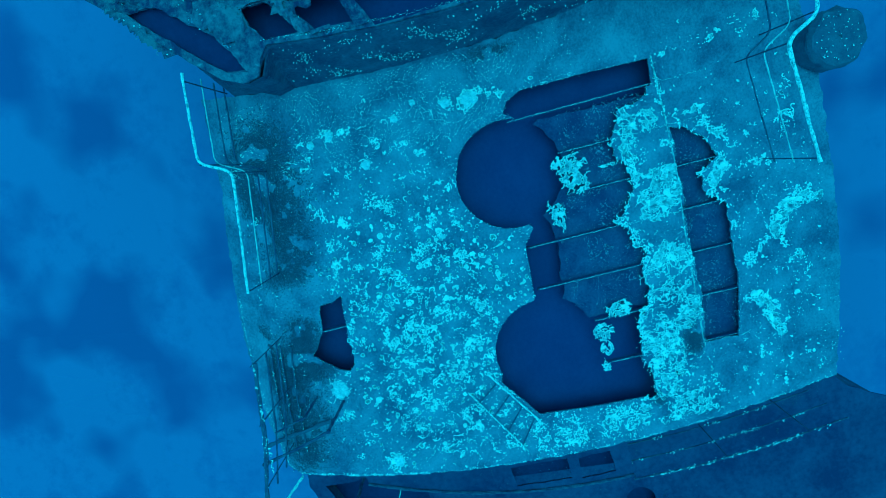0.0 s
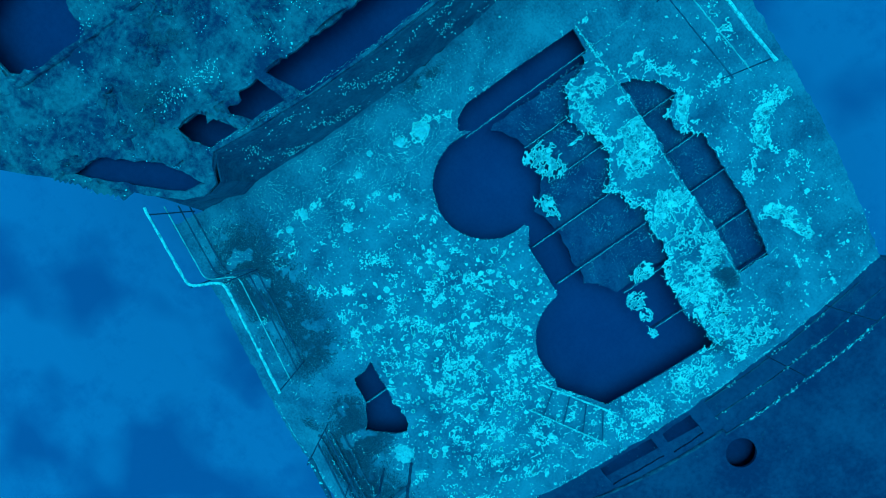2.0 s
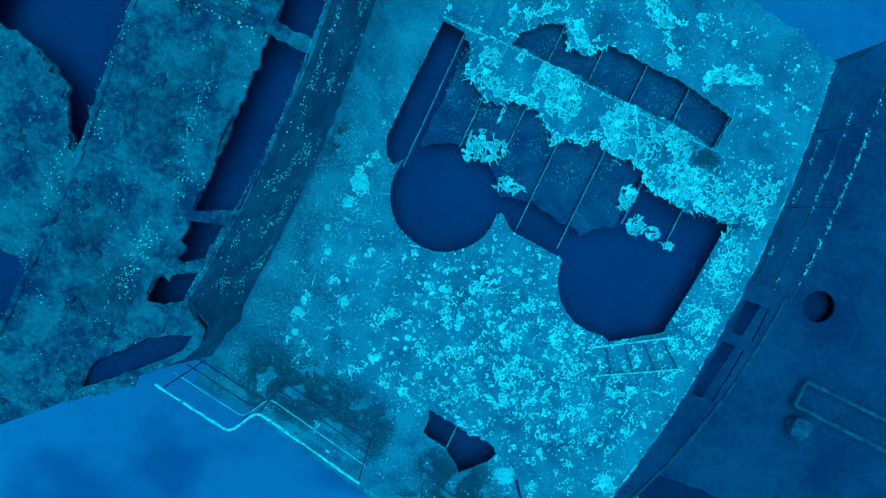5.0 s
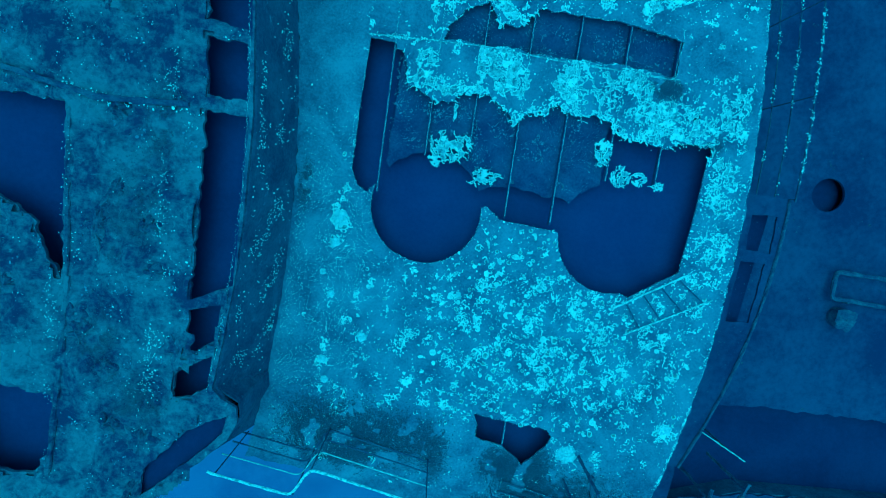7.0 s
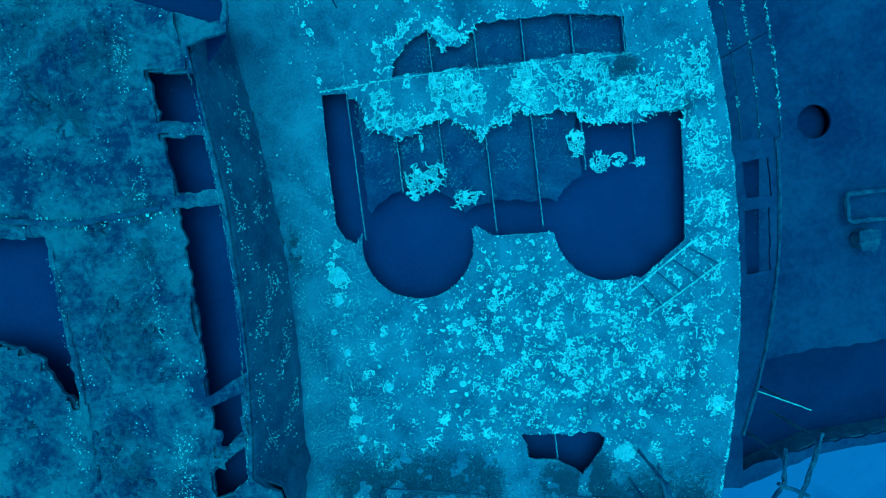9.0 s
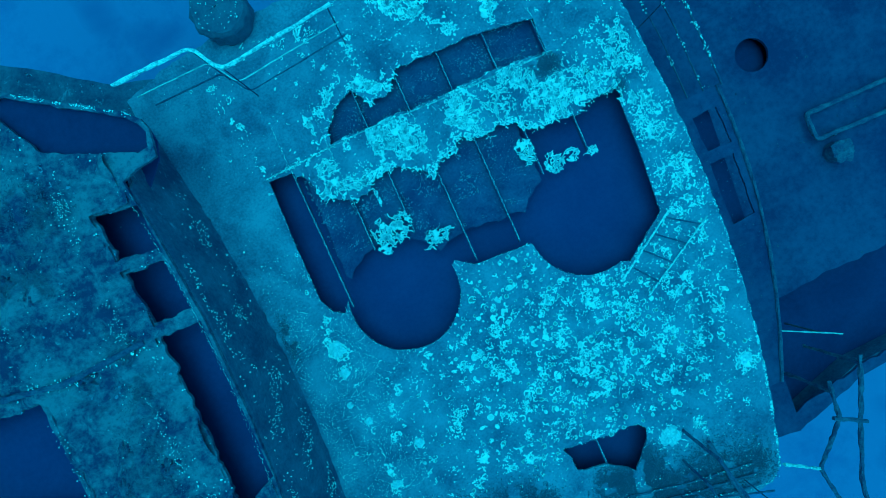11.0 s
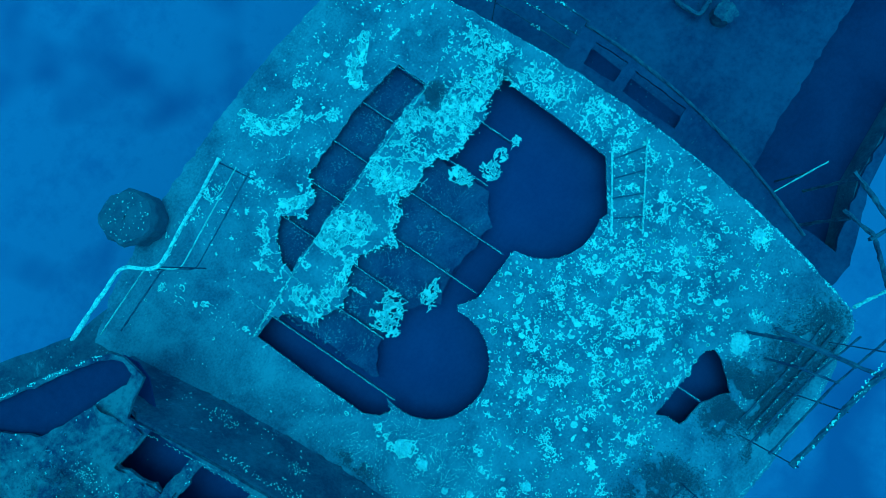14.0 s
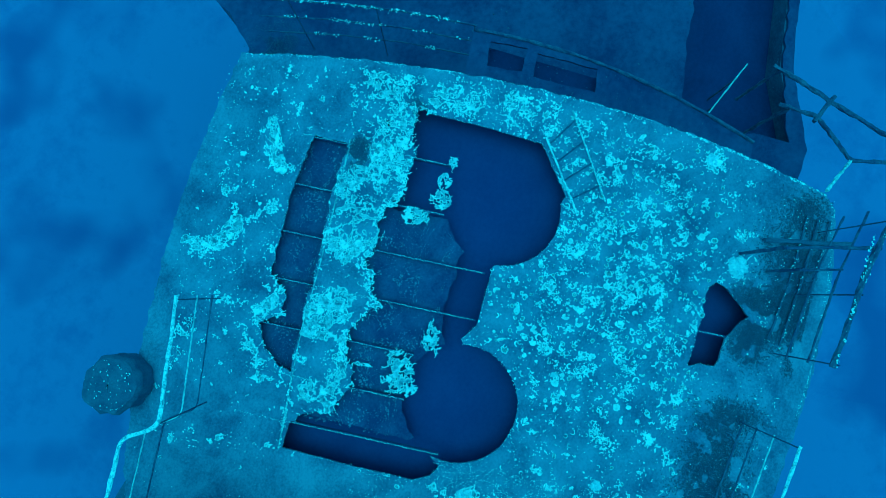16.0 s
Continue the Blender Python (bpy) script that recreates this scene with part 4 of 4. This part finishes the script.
part("plate", sheet("plate", ragged(LEDGE, 0.1, 0.01, 31), [ragged([(3.13, 0.50), (3.45, 0.52), (3.46, 0.05), (3.14, 0.06)], 0.06, 0.012, 1), ragged([(3.10, -0.10), (3.42, -0.09), (3.37, -0.86), (3.07, -0.88)], 0.06, 0.012, 2)], -0.40, 0.03, LOWER), ledge)
part("lip", tube("lip", [(ledge_edge(y), y, -0.39) for y in np.linspace(-2.9, 0.75, 24)], 0.022, PIPE_DARK, wobble=0.5), ledge)
# dark sheet for the shade behind the window openings
part("window_shade", sheet("window_shade", [(2.7, -2.4), (3.3, -1.6), (3.48, 0.6), (2.8, 0.6)], [], -0.62, 0.02, DEEP_SHADE), ledge)

LOW = -1.6
lower = thing("lower_deck", "lower deck in front of the deckhouse, dark blue-grey for the water haze", "deck", kind="structure")
WELL = [(3.55, -2.45), (4.6, -2.34), (9.0, -2.28), (9.2, -3.55), (4.6, -3.80), (3.45, -4.05)]
part("plate", sheet("plate", ragged([(2.2, -3.70), (2.8, -4.25), (3.4, -4.35), (4.6, -3.95), (9.5, -3.70), (9.5, 6.0), (4.1, 5.2), (3.7, 4.5), (3.2, 4.05), (2.2, 3.9)], 0.15, 0.03, 41), [ragged(WELL, 0.1, 0.04, 5), arc(4.93, 1.0, 0.245, 0, 350, 36)], LOW, 0.04, LOWER), lower)
# well and hatch get their shade from dark sheets a little below
part("well_floor", sheet("well_floor", [(2.6, -3.9), (3.4, -4.25), (4.6, -3.88), (9.4, -3.64), (9.0, 5.5), (2.6, 3.8)], [], LOW - 0.40, 0.03, DEEP_SHADE), lower, "sunken well in the deck, its shade painted as a dark floor")
part("hatch_shade", sheet("hatch_shade", arc(4.93, 1.0, 0.30, 0, 350, 30), [], LOW - 0.2, 0.02, DEEP_SHADE), lower)
tagged(new("wall_hull", skirt("wall_hull", [(2.3, -3.6), (2.85, -4.2), (3.4, -4.28), (4.6, -3.88), (9.4, -3.62), (9.4, 5.9), (4.1, 5.1), (3.3, 4.0), (2.3, 3.85)], -9.6, LOW - 0.045, SIDE, 0.05)), "hull side going down into the blue", "wall", kind="structure")
railing("front_rail", "broken pale pipe rail standing on the lower deck", [(3.56, 0.72), (3.55, 1.7), (3.47, 2.6), (3.32, 3.6)], [(3.56, 0.75, LOW), (3.53, 2.0, LOW), (3.4, 3.1, LOW)], (-0.30, -0.70, -1.10), (PIPE_DARK, PIPE_DARK, PIPE_DARK), (0.013, 0.010, 0.010))
t_loop = thing("pipe_loop", "fouled pipe loop fixed on the lower deck", "pipe")
part("body", tube("body", bent([(7.2, -0.12, LOW + 0.12), (5.22, -0.10, LOW + 0.12), (5.22, -0.50, LOW + 0.12), (7.2, -0.55, LOW + 0.12)], 0.08), 0.035, PIPE_DARK, wobble=0.4), t_loop)
for x in (5.5, 6.4):
    for y in (-0.11, -0.52):
        part("foot", tube("foot", [(x, y, LOW), (x, y, LOW + 0.12)], 0.03, PIPE_DARK), t_loop)
t_loop = thing("bollard", "small crusted mooring bollard on the lower deck", "bollard")
part("body", ring_wall("body", 5.45, -0.78, 0.10, LOW, LOW + 0.2, 0.05, PIPE_DARK, 24), t_loop)
part("cap", clump("cap", 5.45, -0.78, LOW + 0.2, 0.17, 0.15, 0.04, PIPE_DARK, 3), t_loop)
t_bar = thing("fallen_bar", "thin crusted bar fallen across the sunken well", "bar")
part("body", tube("body", [(3.36, -2.62, -1.30), (4.30, -3.08, -1.22)], 0.011, PIPE, wobble=0.9), t_bar)
for p in ((3.62, -2.75, -1.28), (4.05, -2.96, -1.24)):
    part("leg", tube("leg", [p, (p[0], p[1], LOW - 0.55)], 0.014, PIPE_DARK), t_bar)
LOW_RAIL = -0.60
t_corner = thing("corner_rail", "thick bent fouled rails hanging over the lower deck's corner", "railing")
part("rail", tube("rail", bent([(3.98, -3.10, LOW_RAIL), (3.92, -3.30, LOW_RAIL), (3.64, -3.96, LOW_RAIL), (3.37, -4.64, LOW_RAIL), (3.30, -5.40, LOW_RAIL)], 0.1), 0.025, PIPE_DARK, wobble=1.0), t_corner)
part("rail", tube("rail", bent([(3.50, -3.25, LOW_RAIL), (3.44, -3.74, LOW_RAIL), (2.95, -4.25, LOW_RAIL), (3.04, -4.70, LOW_RAIL), (2.98, -5.40, LOW_RAIL)], 0.1), 0.024, PIPE_DARK, wobble=1.0, seed=3), t_corner)
part("link", tube("link", [(3.36, -3.72, LOW_RAIL), (3.75, -3.93, LOW_RAIL)], 0.024, PIPE_DARK, wobble=0.9), t_corner)
part("link", tube("link", [(2.30, -3.60, -0.02), (2.55, -3.85, -0.25), (2.95, -4.25, LOW_RAIL)], 0.018, PIPE, wobble=0.9), t_corner)
for x, y in ((3.95, -3.20), (3.48, -3.40)):
    part("post", tube("post", [(x, y, LOW), (x, y, LOW_RAIL)], 0.024, PIPE_DARK, wobble=0.8), t_corner)
turf("weed_tuft", "dark tufts of weed growing on the lower deck", [(3.3, 3.6, 0.4, 0.4, 900), (2.9, 3.7, 0.35, 0.3, 700), (3.1, 1.2, 0.3, 0.4, 500)], LOW + 0.03)
low_spots = []
for i in range(900):
    x, y = rng.uniform(3.0, 8), rng.uniform(-3.4, 4.0)
    if noise.noise((x * 1.5, y * 1.5, 71)) > 0.25 and not inside(x, y, WELL):
        low_spots.append((x, y, LOW, rng.uniform(0.006, 0.02)))
for i in range(240):
    y = rng.uniform(-2.8, 0.7)
    low_spots.append((rng.uniform(right_edge(y) - 0.1, ledge_edge(y)), y, -0.40, rng.uniform(0.004, 0.012)))
tagged(new("lower_shells", flakes("lower_shells", low_spots, PIPE_DARK)), "dull shells scattered over the lower deck", "shells", kind="stuff")
edge_spots = []
for hz, gate in ((-0.285, -0.05), (-0.69, 0.12), (-1.09, 0.2)):
    for i in range(300):
        y = rng.uniform(0.72, 3.5)
        if noise.noise((y * 3.0, hz * 7, 9)) + 0.6 * noise.noise((y * 11, hz * 3, 4)) > gate:
            edge_spots.append((3.56 - 0.028 * (y - 0.7) ** 2 + rng.gauss(0, 0.014), y, hz, rng.uniform(0.004, 0.013)))
for i in range(900):
    y = rng.uniform(-3.6, 3.3)
    edge_spots.append((right_edge(y) - abs(rng.gauss(0, 0.015)), y, 0.0, rng.uniform(0.003, 0.010) if noise.noise((y * 4, 1, 1)) > -0.1 else 0.003))
for i in range(260):
    y = -1.9 - 1.7 * rng.random()
    if noise.noise((y * 6, 4, 1)) > 0.0:
        edge_spots.append((right_edge(y) - abs(rng.gauss(0, 0.012)), y, 0.0, rng.uniform(0.006, 0.016)))
for i in range(200):
    x = rng.uniform(-0.3, 2.2)
    edge_spots.append((x, np.interp(x, (-0.55, 0.24, 1.2, 2.1), (-3.59, -3.71, -3.77, -3.69)) + rng.gauss(0, 0.012), 0.0, rng.uniform(0.003, 0.009)))
tagged(new("edge_shells", flakes("edge_shells", edge_spots, SPECK)), "line of white shells along the roof's edge", "shells", kind="stuff")
